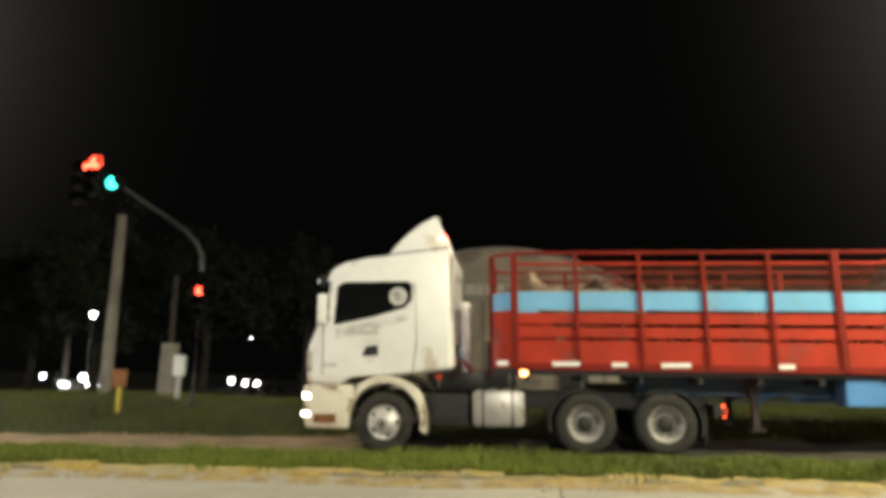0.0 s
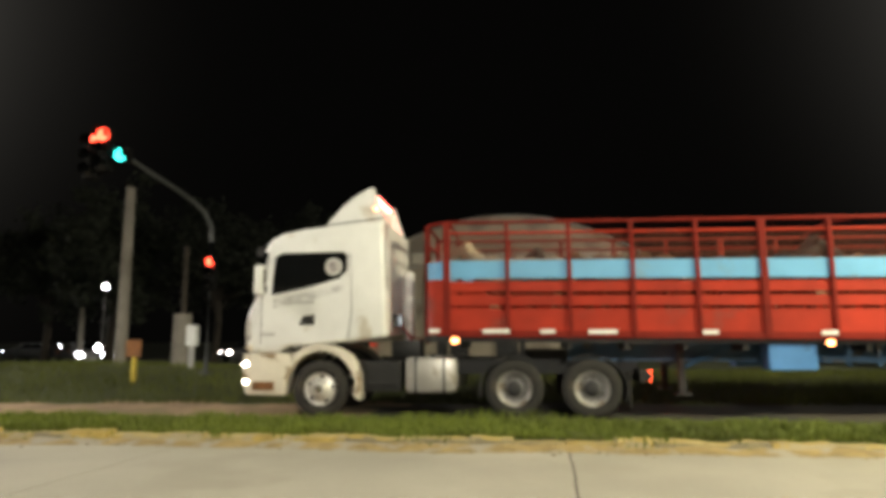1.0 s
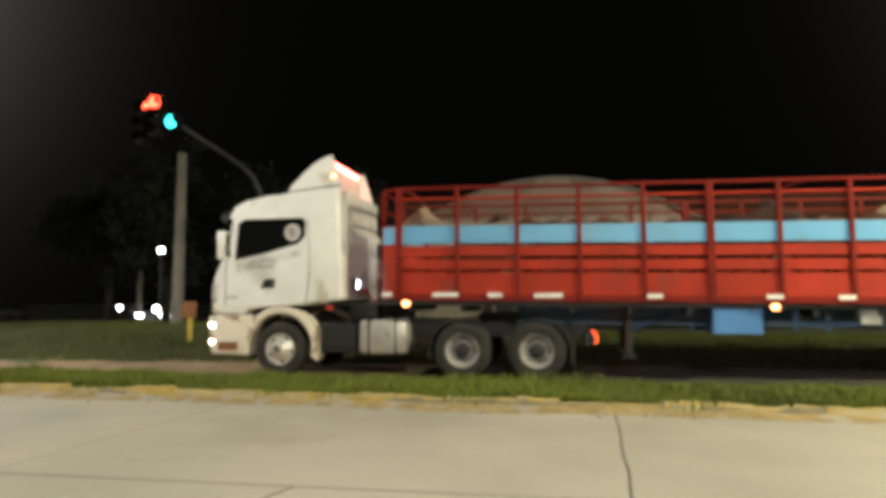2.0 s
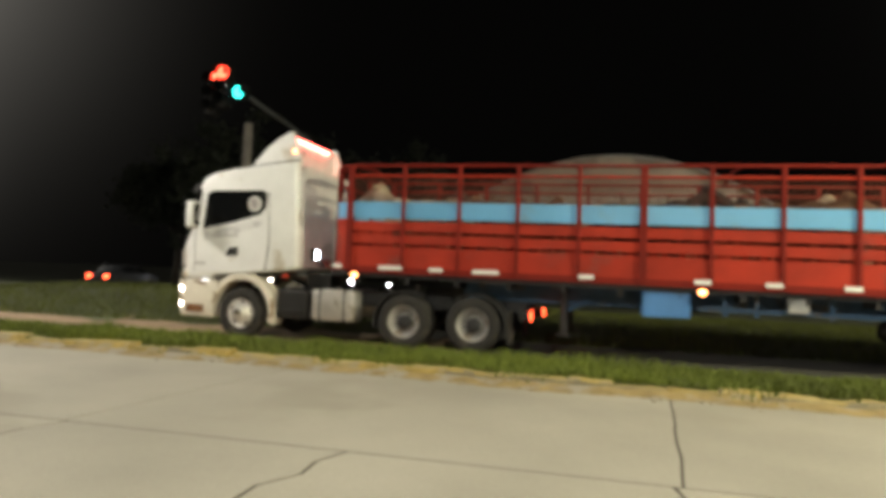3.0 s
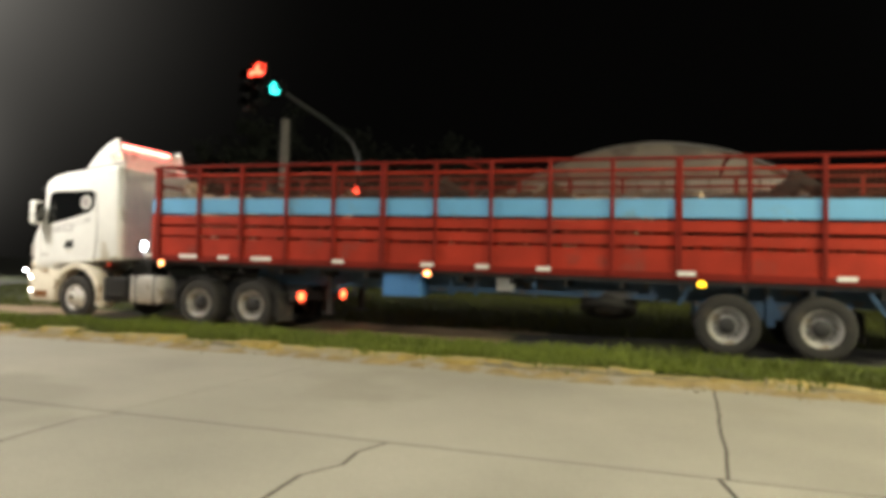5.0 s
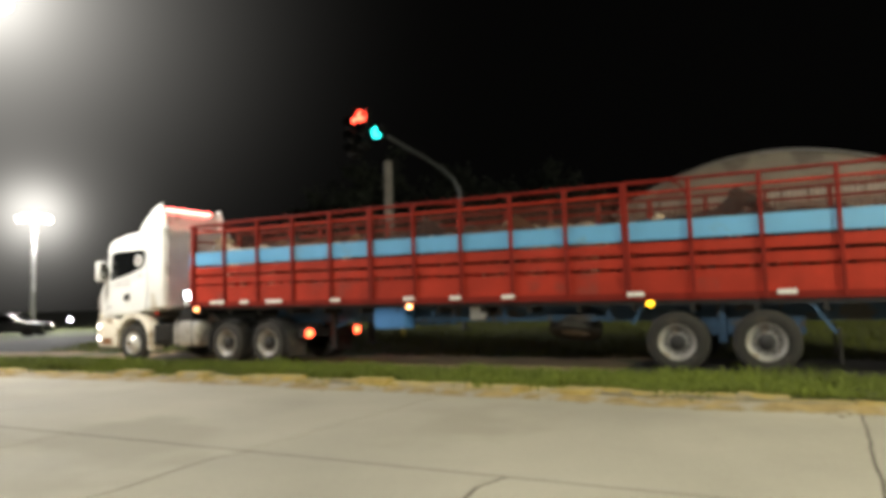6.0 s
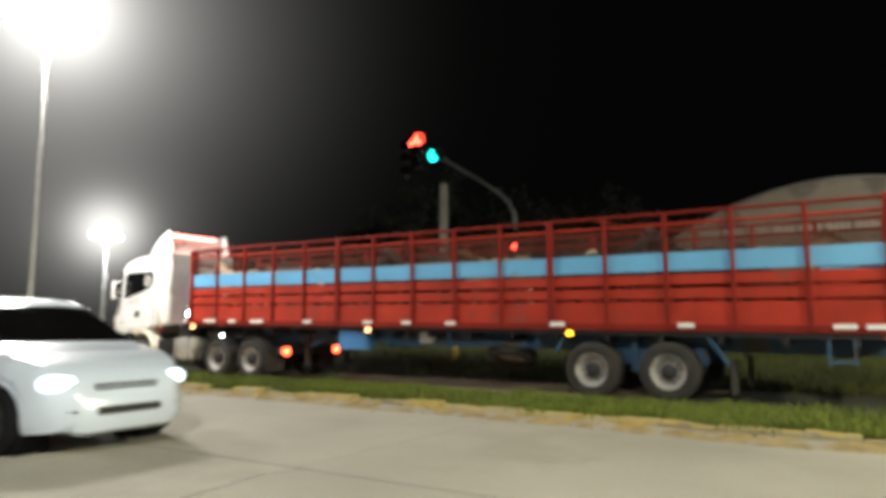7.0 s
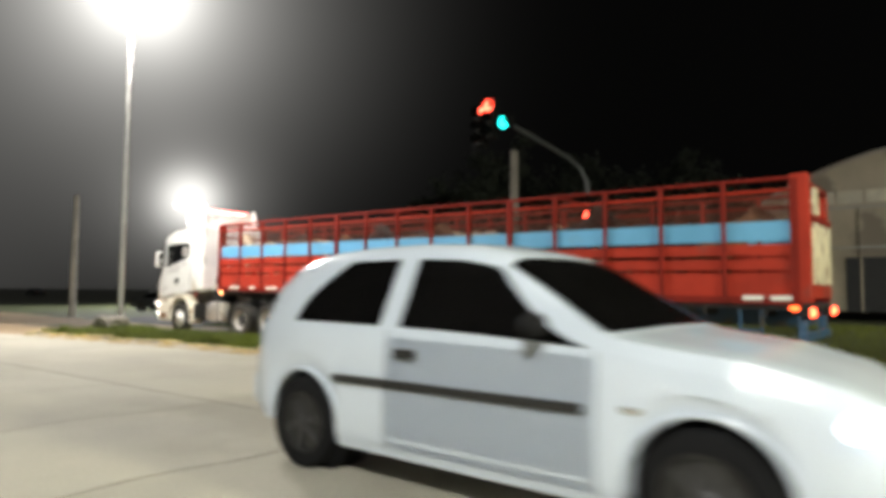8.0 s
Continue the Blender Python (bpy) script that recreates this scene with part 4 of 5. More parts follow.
    for s in (-1, 1):
        part("fairing_cheek", prism(side, min(s * 0.98, s * 1.06), max(s * 0.98, s * 1.06), 0.015), CAB_WHITE, f, smooth=True)
    part("fairing_back", box(-2.69, -2.66, -0.97, 0.97, 3.60, 4.19), CAB_BACK, f)
    part("light_strip", box(-2.65, -2.60, -0.96, 0.66, 4.125, 4.225, 0.02), STRIP, f, "lit red light strip")
    part("fairing_trim", tube([(-3.55, -1.08, 3.60), (-2.40, -1.08, 3.72)], 0.012, seg=6), PLASTIC, f)
    part("roof_hump", box(-4.1, -3.2, -0.75, 0.75, 3.42, 3.62, 0.06), CAB_WHITE, t, smooth=True)
    part("rear_wall", box(-2.345, -2.315, -1.12, 1.12, 1.5, 3.6, 0.01), CAB_BACK, t, "grimy pale cab back")
    part("air_intake", box(-2.31, -2.12, 0.45, 0.80, 1.35, 2.85, 0.05), CAB_BACK, t, "pale air intake duct", True)
    part("battery_box", box(-2.31, -1.75, -0.8, -0.2, 1.06, 1.40, 0.03), PLASTIC, t, smooth=True)
    b = box(-2.31, -2.26, -0.63, -0.41, 1.67, 1.89, 0.01)
    for y0, y1, z0, z1 in ((-0.64, -0.625, 1.66, 1.90), (-0.415, -0.40, 1.66, 1.90), (-0.64, -0.40, 1.66, 1.675), (-0.64, -0.40, 1.885, 1.90)):
        box(-2.31, -2.20, y0, y1, z0, z1, bm=b)
    lamp_body = part("work_light", b, PLASTIC, t, "lit white work lamp")
    part("lens", ball((-2.25, -0.52, 1.78), (0.012, 0.105, 0.105)), WORKLIGHT, lamp_body, smooth=True)
    b = bmesh.new()
    for i in range(3):
        tube([(-2.3, -0.2 + 0.2 * i, 1.7), (-2.0, -0.2 + 0.2 * i, 1.45 - 0.1 * i), (-1.6, -0.1 + 0.1 * i, 1.4)], 0.02, bm=b, seg=6)
    part("air_hoses", b, RED_POST, t)
    part("fifth_wheel", box(0.2, 1.2, -0.45, 0.45, 1.03, 1.2, 0.03), DARK_STEEL, t)
    part("deck_plate", box(-2.0, 0.1, -0.5, 0.5, 1.02, 1.05), DARK_STEEL, t)
    for x in (-3.56, 0.0, 1.36):
        part("axle", tube([(x, -0.95, 0.52), (x, 0.95, 0.52)], 0.09), DARK_STEEL, t)
    part("rear_beam", box(2.2, 2.3, -1.1, 1.1, 0.62, 0.84, 0.01), DARK_STEEL, t)
    return t, wheels


def rake(x):
    return -0.0152 * (x - 6.0)


def trailer():
    t = thing("livestock_trailer", "red slatted livestock trailer with a light-blue band", "trailer")
    wheels = [wheel(t, x, s, 0.53) for x in (10.72, 12.12) for s in (-1, 1)]
    posts = [-1.19 + (15.5 + 1.19) / 15 * i for i in range(16)]
    LEVELS = (("board", 1.40, 1.86, RED), ("board", 1.91, 2.10, RED), ("board", 2.16, 2.35, RED), ("blue_board", 2.40, 2.735, BLUE))
    for s in (-1, 1):
        y = s * 1.20
        side = part("side_frame", beam((-1.2, y, 1.40 + rake(-1.2)), (15.6, y, 1.40 + rake(15.6)), 0.10, 0.12), RED_POST, t, "red lower side rail")
        for a, c in zip(posts, posts[1:]):
            for name, z0, z1, m in LEVELS:
                b = beam((a + 0.01, y, (z0 + z1) / 2 + rake(a)), (c - 0.01, y, (z0 + z1) / 2 + rake(c)), 0.035, z1 - z0, r=0.006)
                part(name, b, m, side)
            # near rail brighter, far rail darker: light and shade given by colour
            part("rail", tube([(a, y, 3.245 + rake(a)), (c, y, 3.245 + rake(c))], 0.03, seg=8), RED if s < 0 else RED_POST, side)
            wires = bmesh.new()
            for k in range(9):
                z = 2.77 + 0.05 * k
                tube([(a, y, z + rake(a)), (c, y, z + rake(c))], 0.0055, bm=wires, seg=4)
            for k in range(1, 14):
                x = a + (c - a) * k / 14
                tube([(x, y, 2.73 + rake(x)), (x, y, 3.23 + rake(x))], 0.005, bm=wires, seg=4)
            part("wire_mesh", wires, RUSTY_WIRE, side, "rusty brown wire mesh")
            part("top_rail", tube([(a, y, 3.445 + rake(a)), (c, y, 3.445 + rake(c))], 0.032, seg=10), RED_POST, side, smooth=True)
        for i, x in enumerate(posts):
            w = 0.125 if i % 5 == 0 else 0.072
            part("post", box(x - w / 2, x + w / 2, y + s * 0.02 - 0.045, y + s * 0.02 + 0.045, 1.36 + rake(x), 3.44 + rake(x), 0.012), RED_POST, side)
        # reflectors
        for x, w in ((-1.42, 0.2), (-0.30, 0.48), (0.62, 0.26), (1.58, 0.50), (3.41, 0.26), (5.35, 0.26), (6.46, 0.26), (7.62, 0.26), (10.07, 0.30), (12.47, 0.28), (14.84, 0.32), (15.28, 0.32)):
            part("reflector", box(x - w / 2, x + w / 2, s * 1.262 - 0.008, s * 1.262 + 0.008, 1.405 + rake(x), 1.485 + rake(x), 0.003), WHITE_TAPE, side, "white reflective strip")
        for x, m in ((-1.05, AMBER), (5.35, AMBER), (10.31, AMBER_DEEP)):
            l = part("marker_light", box(x - 0.1, x + 0.1, s * 1.22 - 0.03, s * 1.22 + 0.02, 1.22 + rake(x), 1.33 + rake(x), 0.01), PLASTIC, t, "lit amber marker light")
            part("lens", ball((x, s * 1.245, 1.275 + rake(x)), (0.07, 0.03, 0.052)), m, l, smooth=True)
        # front corner, rounded
        corner = bmesh.new()
        pts = [(-1.19 - 0.40 * math.sin(a), s * (1.20 - 0.40 * (1 - math.cos(a)))) for a in np.linspace(0, math.pi / 2, 7)]
        for (xa, ya), (xb, yb) in zip(pts, pts[1:]):
            for z0, z1 in ((1.38, 2.40), (2.735, 2.75)):
                beam((xa, ya, (z0 + z1) / 2 + 0.1), (xb, yb, (z0 + z1) / 2 + 0.1), 0.035, z1 - z0, bm=corner)
        part("front_corner", corner, RED, t, "red rounded front corner")
        corner = bmesh.new()
        for (xa, ya), (xb, yb) in zip(pts, pts[1:]):
            beam((xa, ya, 2.67), (xb, yb, 2.67), 0.036, 0.33, bm=corner)
        part("front_corner_band", corner, BLUE, t)
        part("front_corner_rail", tube([(x, y_, 3.545) for x, y_ in pts], 0.03, seg=8), RED_POST, t, smooth=True)
        part("front_post", box(-1.66, -1.56, s * 0.8 - 0.05, s * 0.8 + 0.05, 1.45, 3.56, 0.01), RED_POST, t)
        # rear corner
        wide = 0.11 if s < 0 else 0.045
        part("rear_post", box(15.44, 15.72 if s < 0 else 15.60, s * (1.25 - wide) - wide, s * (1.25 - wide) + wide, 1.22, 3.36, 0.02), RED, t, "broad red rear corner post" if s < 0 else "narrow red rear corner post")
        l = part("tail_light", box(15.56, 15.68, s * 0.95 - 0.22, s * 0.95 + 0.22, 1.0, 1.16, 0.02), PLASTIC, t, "lit red tail light")
        part("lens", ball((15.68, s * 1.0, 1.07), (0.06, 0.16, 0.085)), TAIL, l, smooth=True)
        part("lens", ball((15.45, s * 1.16, 1.14), (0.09, 0.05, 0.05)), REAR_ORANGE, l, smooth=True)
        # chassis
        part("chassis_beam", beam((1.0, s * 0.45, 1.15), (15.5, s * 0.45, 0.98), 0.12, 0.32), BLUE_STEEL, t, "blue chassis beam")
        part("landing_leg", box(2.93, 3.05, s * 0.75 - 0.06, s * 0.75 + 0.06, 0.42, 1.30, 0.01), DARK_STEEL, t)
        part("landing_foot", box(2.86, 3.12, s * 0.75 - 0.11, s * 0.75 + 0.11, 0.38, 0.42), DARK_STEEL, t)
        part("landing_brace", beam((3.0, s * 0.75, 0.85), (3.7, s * 0.5, 1.15), 0.06, 0.06), BLUE_STEEL, t)
        part("tool_box", box(4.37, 5.17, min(s * 0.72, s * 1.15), max(s * 0.72, s * 1.15), 0.82, 1.33, 0.02), TOOL_BLUE, t, "blue tool box under the bed")
        part("side_guard", beam((5.3, s * 0.95, 1.0), (9.6, s * 0.95, 0.95), 0.04, 0.09), BLUE_STEEL, t)
        for x in (5.75, 6.25, 7.4, 9.5):
            part("guard_bracket", box(x - 0.04, x + 0.04, s * 0.93 - 0.03, s * 0.93 + 0.03, 0.88, 1.30), BLUE_STEEL, t)
        part("valve_box", box(6.70, 7.02, s * 1.0 - 0.1, s * 1.0 + 0.1, 0.98, 1.28, 0.02), GALV, t, "small pale box under the bed")
        part("strut", beam((12.72, s * 1.10, 1.26), (13.12, s * 1.10, 0.66), 0.10, 0.05), BLUE_STEEL, t, "blue diagonal mudguard strut")
        part("strut", beam((10.20, s * 1.05, 1.26), (9.95, s * 1.05, 0.85), 0.10, 0.05), BLUE_STEEL, t)
        part("mudflap", box(13.14, 13.17, min(s * 0.66, s * 1.22), max(s * 0.66, s * 1.22), 0.18, 0.74), RUBBER, t)
        part("suspension", box(10.2, 12.7, s * 0.62 - 0.05, s * 0.62 + 0.05, 0.62, 0.92, 0.02), BLUE_STEEL, t)
        part("hanger", box(11.35, 11.49, s * 0.75 - 0.08, s * 0.75 + 0.08, 0.5, 1.25, 0.01), BLUE_STEEL, t)
        for x in (14.60, 14.95):
            part("ladder_rail", box(x - 0.02, x + 0.02, s * 1.15 - 0.02, s * 1.15 + 0.02, 0.70, 1.26), BLUE_STEEL, t)
        part("ladder_rung", box(14.6, 14.95, s * 1.15 - 0.015, s * 1.15 + 0.015, 0.74, 0.78), BLUE_STEEL, t)
    b = bmesh.new()
    beam((-1.6, 0, 1.30 + rake(-1.6)), (15.6, 0, 1.30 + rake(15.6)), 2.36, 0.10, bm=b)
    part("bed", b, DARK_STEEL, t, "dark trailer bed")
    for i, z in enumerate((1.42, 1.88, 2.15)):
        part("front_board", box(-1.625, -1.585, -0.8, 0.8, z + 0.1, z + (0.53 if i == 0 else 0.29), 0.006), RED, t)
    part("front_blue_board", box(-1.625, -1.585, -0.8, 0.8, 2.5, 2.84, 0.006), BLUE, t)
    for z in (3.2, 3.55):
        part("front_rail", tube([(-1.6, -0.8, z), (-1.6, 0.8, z)], 0.03, seg=8), RED_POST, t)
    for i in range(8):
        x = -1.19 + 2.386 * i
        if i in (0, 3, 5, 7):
            part("cross_bar", tube([(x, -1.2, 3.445 + rake(x)), (x, 0, 3.54 + rake(x)), (x, 1.2, 3.445 + rake(x))], 0.03, seg=8), RED_POST, t)
    # rear gate: pale doors in a red frame
    gate = part("rear_gate", box(15.60, 15.66, -1.03, 1.03, 1.30, 1.52, 0.01), RED, t, "red rear gate frame with cream doors")
    part("gate_top", box(15.60, 15.68, -1.03, 1.15, 2.62, 2.74, 0.01), RED_POST, gate)
    for i, (lo, hi) in enumerate(((1.53, 2.61), (1.53, 2.50), (1.60, 2.61), (1.53, 2.56), (1.53, 2.61), (1.58, 2.45), (1.53, 2.61))):
        y0 = -1.02 + i * 0.312
        part("gate_panel", box(15.62 + 0.008 * (i % 3), 15.66 + 0.008 * (i % 3), y0 + 0.008, y0 + 0.284, lo, hi, 0.01), CREAM, gate, "cream painted panel")
    part("gate_panel", box(15.62, 15.66, -0.35, 0.05, 2.76, 3.24, 0.01), CREAM, gate)
    part("top_beam", box(15.52, 15.62, -1.03, 1.16, 3.24, 3.33, 0.015), RED_POST, t)
    part("underrun_bar", box(15.50, 15.62, -1.15, 1.15, 0.58, 0.74, 0.02), BLUE_STEEL, t)
    for s in (-1, 1):
        part("underrun_leg", box(15.46, 15.58, s * 0.9 - 0.12, s * 0.9 + 0.12, 0.58, 1.22, 0.01), BLUE_STEEL, t)
    sp = new("spare_wheel")
    sp.parent = t
    part("tyre", lathe([(0.29, 0.02), (0.45, 0.0), (0.51, 0.05), (0.52, 0.14), (0.51, 0.23), (0.45, 0.28), (0.29, 0.26)], 36, ends="ring"), RUBBER, sp, smooth=True)
    part("rim", lathe([(0.30, 0.06), (0.28, 0.05), (0.2, 0.12), (0.05, 0.12)], 24), RIM, sp, smooth=True)
    sp.matrix_local = pose(8.72, -0.55, 0.63, 72, 0, 0)
    part("spare_carrier", box(8.2, 9.25, -0.95, 0.2, 0.98, 1.04), BLUE_STEEL, t)
    for x in (10.72, 12.12):
        part("axle", tube([(x, -0.95, 0.53), (x, 0.95, 0.53)], 0.08), DARK_STEEL, t)
    for i in range(17):
        x = -1.0 + i
        part("cross_member", box(x - 0.04, x + 0.04, -1.15, 1.15, 1.14 + rake(x), 1.25 + rake(x)), DARK_STEEL, t)
    return t, wheels


def cow(hide, seed):
    rng = random.Random(seed)
    label = {0: "cream-coloured steer standing in the trailer", 1: "brown steer standing in the trailer", 2: "black steer standing in the trailer"}[hide]
    t = thing("steer", label, "cattle", group="cattle in the trailer")
    t.scale = (1.1, 1.1, 1.12)
    m = HIDE[hide]
    b = ball((0, 0, 0.98), (0.74, 0.29, 0.36), u=20, v=12)
    ball((-0.52, 0, 1.06), (0.34, 0.25, 0.33), bm=b)
    ball((0.52, 0, 1.02), (0.32, 0.27, 0.33), bm=b)
    part("body", b, m, t, smooth=True)
    up = rng.uniform(-0.1, 0.22)
    b = tube([(-0.6, 0, 1.12), (-0.85, 0, 1.22 + up * 0.6), (-1.0, 0, 1.30 + up)], 0.2, taper=0.14)
    part("neck", b, m, t, smooth=True)
    b = tube([(-0.95, 0, 1.36 + up), (-1.15, 0, 1.26 + up), (-1.38, 0, 1.12 + up)], 0.135, taper=0.085)
    ball((-0.98, 0, 1.37 + up), (0.12, 0.13, 0.12), bm=b)
    head = part("head", b, m, t, smooth=True)
    for s in (-1, 1):
        part("ear", ball((-0.95, s * 0.2, 1.38 + up), (0.03, 0.11, 0.05)), m, head, smooth=True)
        for x in (-0.5, 0.55):
            part("leg", tube([(x, s * 0.16, 0.85), (x + 0.03, s * 0.17, 0.45), (x, s * 0.17, 0.0)], 0.10, taper=0.055), m, t, smooth=True)
    part("tail", tube([(0.8, 0, 1.18), (0.9, 0, 0.9), (0.88, 0, 0.5)], 0.025), m, t, smooth=True)
    return t


TRACTOR, TRACTOR_WHEELS = tractor()
TRAILER, TRAILER_WHEELS = trailer()
HERD = []
herd_rng = random.Random(11)
for i in range(20):
    HERD.append((cow((0, 1, 2, 1, 0, 1, 2, 2)[i % 8], i), 0.2 + i * 0.70 + herd_rng.uniform(-0.1, 0.1), (-0.62, 0.05, 0.62)[i % 3], herd_rng.choice((0, 180, 8, 172, -8, 188))))

# ---- the white hatchback; local x runs to its front from the rear axle ----
CAR_L0, CAR_L1, AXLES = -0.62, 3.272, (0.04, 2.53)


def car_section(x):
    """Half width, sill, belt and top heights of the body at x."""
    u = x if x < 2.44 else 2.44 + (x - 2.44) / 1.3

    def lerp(keys):
        return float(np.interp(u, [k[0] for k in keys], [k[1] for k in keys]))
    top = lerp(((-0.62, 0.72), (-0.60, 0.86), (-0.56, 0.95), (-0.42, 1.17), (-0.22, 1.32), (0.0, 1.38), (0.35, 1.41), (0.8, 1.42), (1.2, 1.40), (1.42, 1.35), (1.66, 1.22), (1.92, 1.055), (2.12, 0.935), (2.3, 0.905), (2.6, 0.865), (2.85, 0.785), (2.98, 0.70), (3.05, 0.585), (3.08, 0.45)))
    belt = min(top - 0.015, lerp(((-0.62, 0.70), (-0.55, 0.86), (0.0, 0.90), (1.0, 0.885), (2.03, 0.86), (2.6, 0.77), (2.9, 0.66), (3.08, 0.42))))
    sill = lerp(((-0.62, 0.40), (-0.58, 0.30), (-0.3, 0.24), (0.4, 0.19), (2.0, 0.18), (2.8, 0.20), (3.03, 0.23), (3.08, 0.32)))
    for c in AXLES:
        d = abs(x - c)
        if d < 0.335:
            sill = max(sill, 0.28 + math.sqrt(0.335 ** 2 - d * d))
    w = lerp(((-0.62, 0.58), (-0.58, 0.68), (-0.4, 0.76), (0.0, 0.795), (1.0, 0.805), (2.2, 0.80), (2.6, 0.77), (2.85, 0.70), (3.0, 0.60), (3.08, 0.46)))
    roof = lerp(((-0.62, 0.90), (-0.4, 0.80), (0.0, 0.72), (0.8, 0.70), (1.4, 0.72), (1.9, 0.86), (2.12, 0.95), (2.4, 0.93), (3.08, 0.9)))
    return w, sill, min(belt, top - 0.01), top, roof


def car_point(x, k, off=0.0):
    """k: 0 sill, 1 below the belt, 2 belt, 3 roof edge, 4 the middle of the roof (one side)."""
    w, sill, belt, top, roof = car_section(x)
    ring = [(w * 0.96, sill), (w, min(sill + 0.10, belt - 0.02)), (w * 1.005, (max(sill, 0.3) + belt) / 2 if sill < belt - 0.05 else belt - 0.02), (w * 0.975, belt), (w * roof, belt + (top - belt) * 0.86), (w * roof * 0.86, belt + (top - belt) * 0.97), (w * roof * 0.45, top), (0.0, top + 0.004)]
    i = min(int(k), len(ring) - 2)
    f = k - i
    y, z = ring[i][0] * (1 - f) + ring[i + 1][0] * f, ring[i][1] * (1 - f) + ring[i + 1][1] * f
    return x, y + off * (1 if k < 5 else 0.2), z + off * (0.4 if k < 5 else 1)


def car_patch(xs, ks, side, off, warp=None):
    b = bmesh.new()
    grid = []
    for k in ks:
        row = []
        for x in xs:
            xx, kk = (x, k) if warp is None else warp(x, k)
            p = car_point(xx, kk, off)
            row.append(b.verts.new((p[0], p[1] * side, p[2])))
        grid.append(row)
    for a, c in zip(grid, grid[1:]):
        for i in range(len(a) - 1):
            b.faces.new((a[i], a[i + 1], c[i + 1], c[i]))
    g = bmesh.ops.solidify(b, geom=b.faces[:], thickness=0.004)
    return b


def car_span(xs, ks, off):
    """One pane right across the car."""
    b = bmesh.new()
    lines = [(k, -1) for k in ks] + [(k, 1) for k in ks[-2::-1]]
    grid = []
    for k, side in lines:
        pts = [car_point(x, k, off) for x in xs]
        grid.append([b.verts.new((p[0], p[1] * side if k < 6.99 else 0.0, p[2])) for p in pts])
    for a, c in zip(grid, grid[1:]):
        for i in range(len(a) - 1):
            b.faces.new((a[i], a[i + 1], c[i + 1], c[i]))
    bmesh.ops.solidify(b, geom=b.faces[:], thickness=0.004)
    return b


def hatchback():
    t = thing("hatchback_car", "white three-door hatchback car with black window tint", "car")
    xs = sorted(set([round(v, 3) for v in np.linspace(CAR_L0, CAR_L1, 60)] + [round(c + 0.335 * math.cos(a), 3) for c in AXLES for a in np.linspace(0, math.pi, 23)]))
    ks = [0, 0.5, 1, 1.5, 2, 2.5, 3, 3.25, 3.5, 3.75, 4, 4.5, 5, 5.5, 6, 6.5, 7]
    b = bmesh.new()
    rows = []
    for x in xs:
        ring = [car_point(x, k) for k in ks]
        loop = [(p[0], -p[1], p[2]) for p in ring] + [(p[0], p[1], p[2]) for p in ring[-2::-1]]
        rows.append([b.verts.new(p) for p in loop])
    n = len(rows[0])
    for a, c in zip(rows, rows[1:]):
        for i in range(n - 1):
            b.faces.new((a[i], a[i + 1], c[i + 1], c[i]))
        b.faces.new((a[n - 1], a[0], c[0], c[n - 1]))
    b.faces.new(rows[0])
    b.faces.new(rows[-1][::-1])
    body = part("body", b, CAR_WHITE, t, "white glossy car body", True)
    body.data.set_sharp_from_angle(angle=radians(50))
    for s in (-1, 1):
        # door glass, slanted with the windscreen pillar; rear quarter glass
        def door_warp(x, k):
            f = (k - 3.06) / 0.86
            return x + (max(0, x - 0.92) / 1.12) * (-0.58) * f, k
        d = part("door", car_patch(np.linspace(0.785, 2.06, 14), np.linspace(0.5, 2.9, 8), s, 0.003), CAR_WHITE, t, "white car door", True)
        part("door_glass", car_patch(np.linspace(0.86, 2.04, 16), np.linspace(3.06, 3.92, 8), s, 0.006, door_warp), CAR_GLASS, d, "dark door glass", True)

        def rear_warp(x, k):
            f = (k - 3.06) / 0.86
            return x + max(0, (0.71 - x) / 0.75) * 0.34 * f * f, k
        part("quarter_glass", car_patch(np.linspace(-0.06, 0.71, 14), np.linspace(3.06, 3.92, 8), s, 0.006, rear_warp), CAR_GLASS, t, "dark rear quarter glass", True)
        part("door_handle", box(0.86, 1.02, s * 0.815 - 0.015, s * 0.815 + 0.015, 0.745, 0.80, 0.012), PLASTIC, d)
        part("rub_strip", box(0.36, 2.02, s * 0.818 - 0.012, s * 0.818 + 0.012, 0.575, 0.622, 0.008), PLASTIC, t, "black side rubbing strip")
        part("mirror", ball((1.80, s * 0.87, 0.965), (0.06, 0.095, 0.062)), TYRE_DARK, t, "black door mirror", True)
        for xx in (0.785, 2.07):
            pts = [car_point(xx, k, 0.004) for k in np.linspace(0.4, 3.0, 9)]
            part("shut_line", tube([(p[0], p[1] * s, p[2]) for p in pts], 0.003, seg=5), PLASTIC, d)
        lip = [(c + 0.345 * math.cos(a), 0.28 + 0.345 * math.sin(a)) for c in AXLES for a in np.linspace(0.15, math.pi - 0.15, 15)]
        for arch in (lip[:15], lip[15:]):
            part("arch_lip", tube([(x, s * (car_section(x)[0] * 0.985), z) for x, z in arch], 0.014, seg=6), CAR_WHITE, t, smooth=True)
        h = part("headlight", ball((3.05, s * 0.50, 0.615), (0.15, 0.185, 0.09)), CAR_HEADLIGHT, t, "lit headlight", True)
        part("rear_lamp", ball((-0.54, s * 0.60, 0.74), (0.07, 0.08, 0.12)), mat("lamp_red_lens", (0.35, 0.02, 0.015), 0.2), t, smooth=True)
        part("indicator", box(2.20, 2.28, s * 0.80 - 0.01, s * 0.80 + 0.012, 0.60, 0.63, 0.005), CHROME, t)
        for x in AXLES:
            lin = lathe([(0.33, -0.12), (0.325, 0.12), (0.05, 0.12)], 28, at=(x, s * 0.56, 0.28))
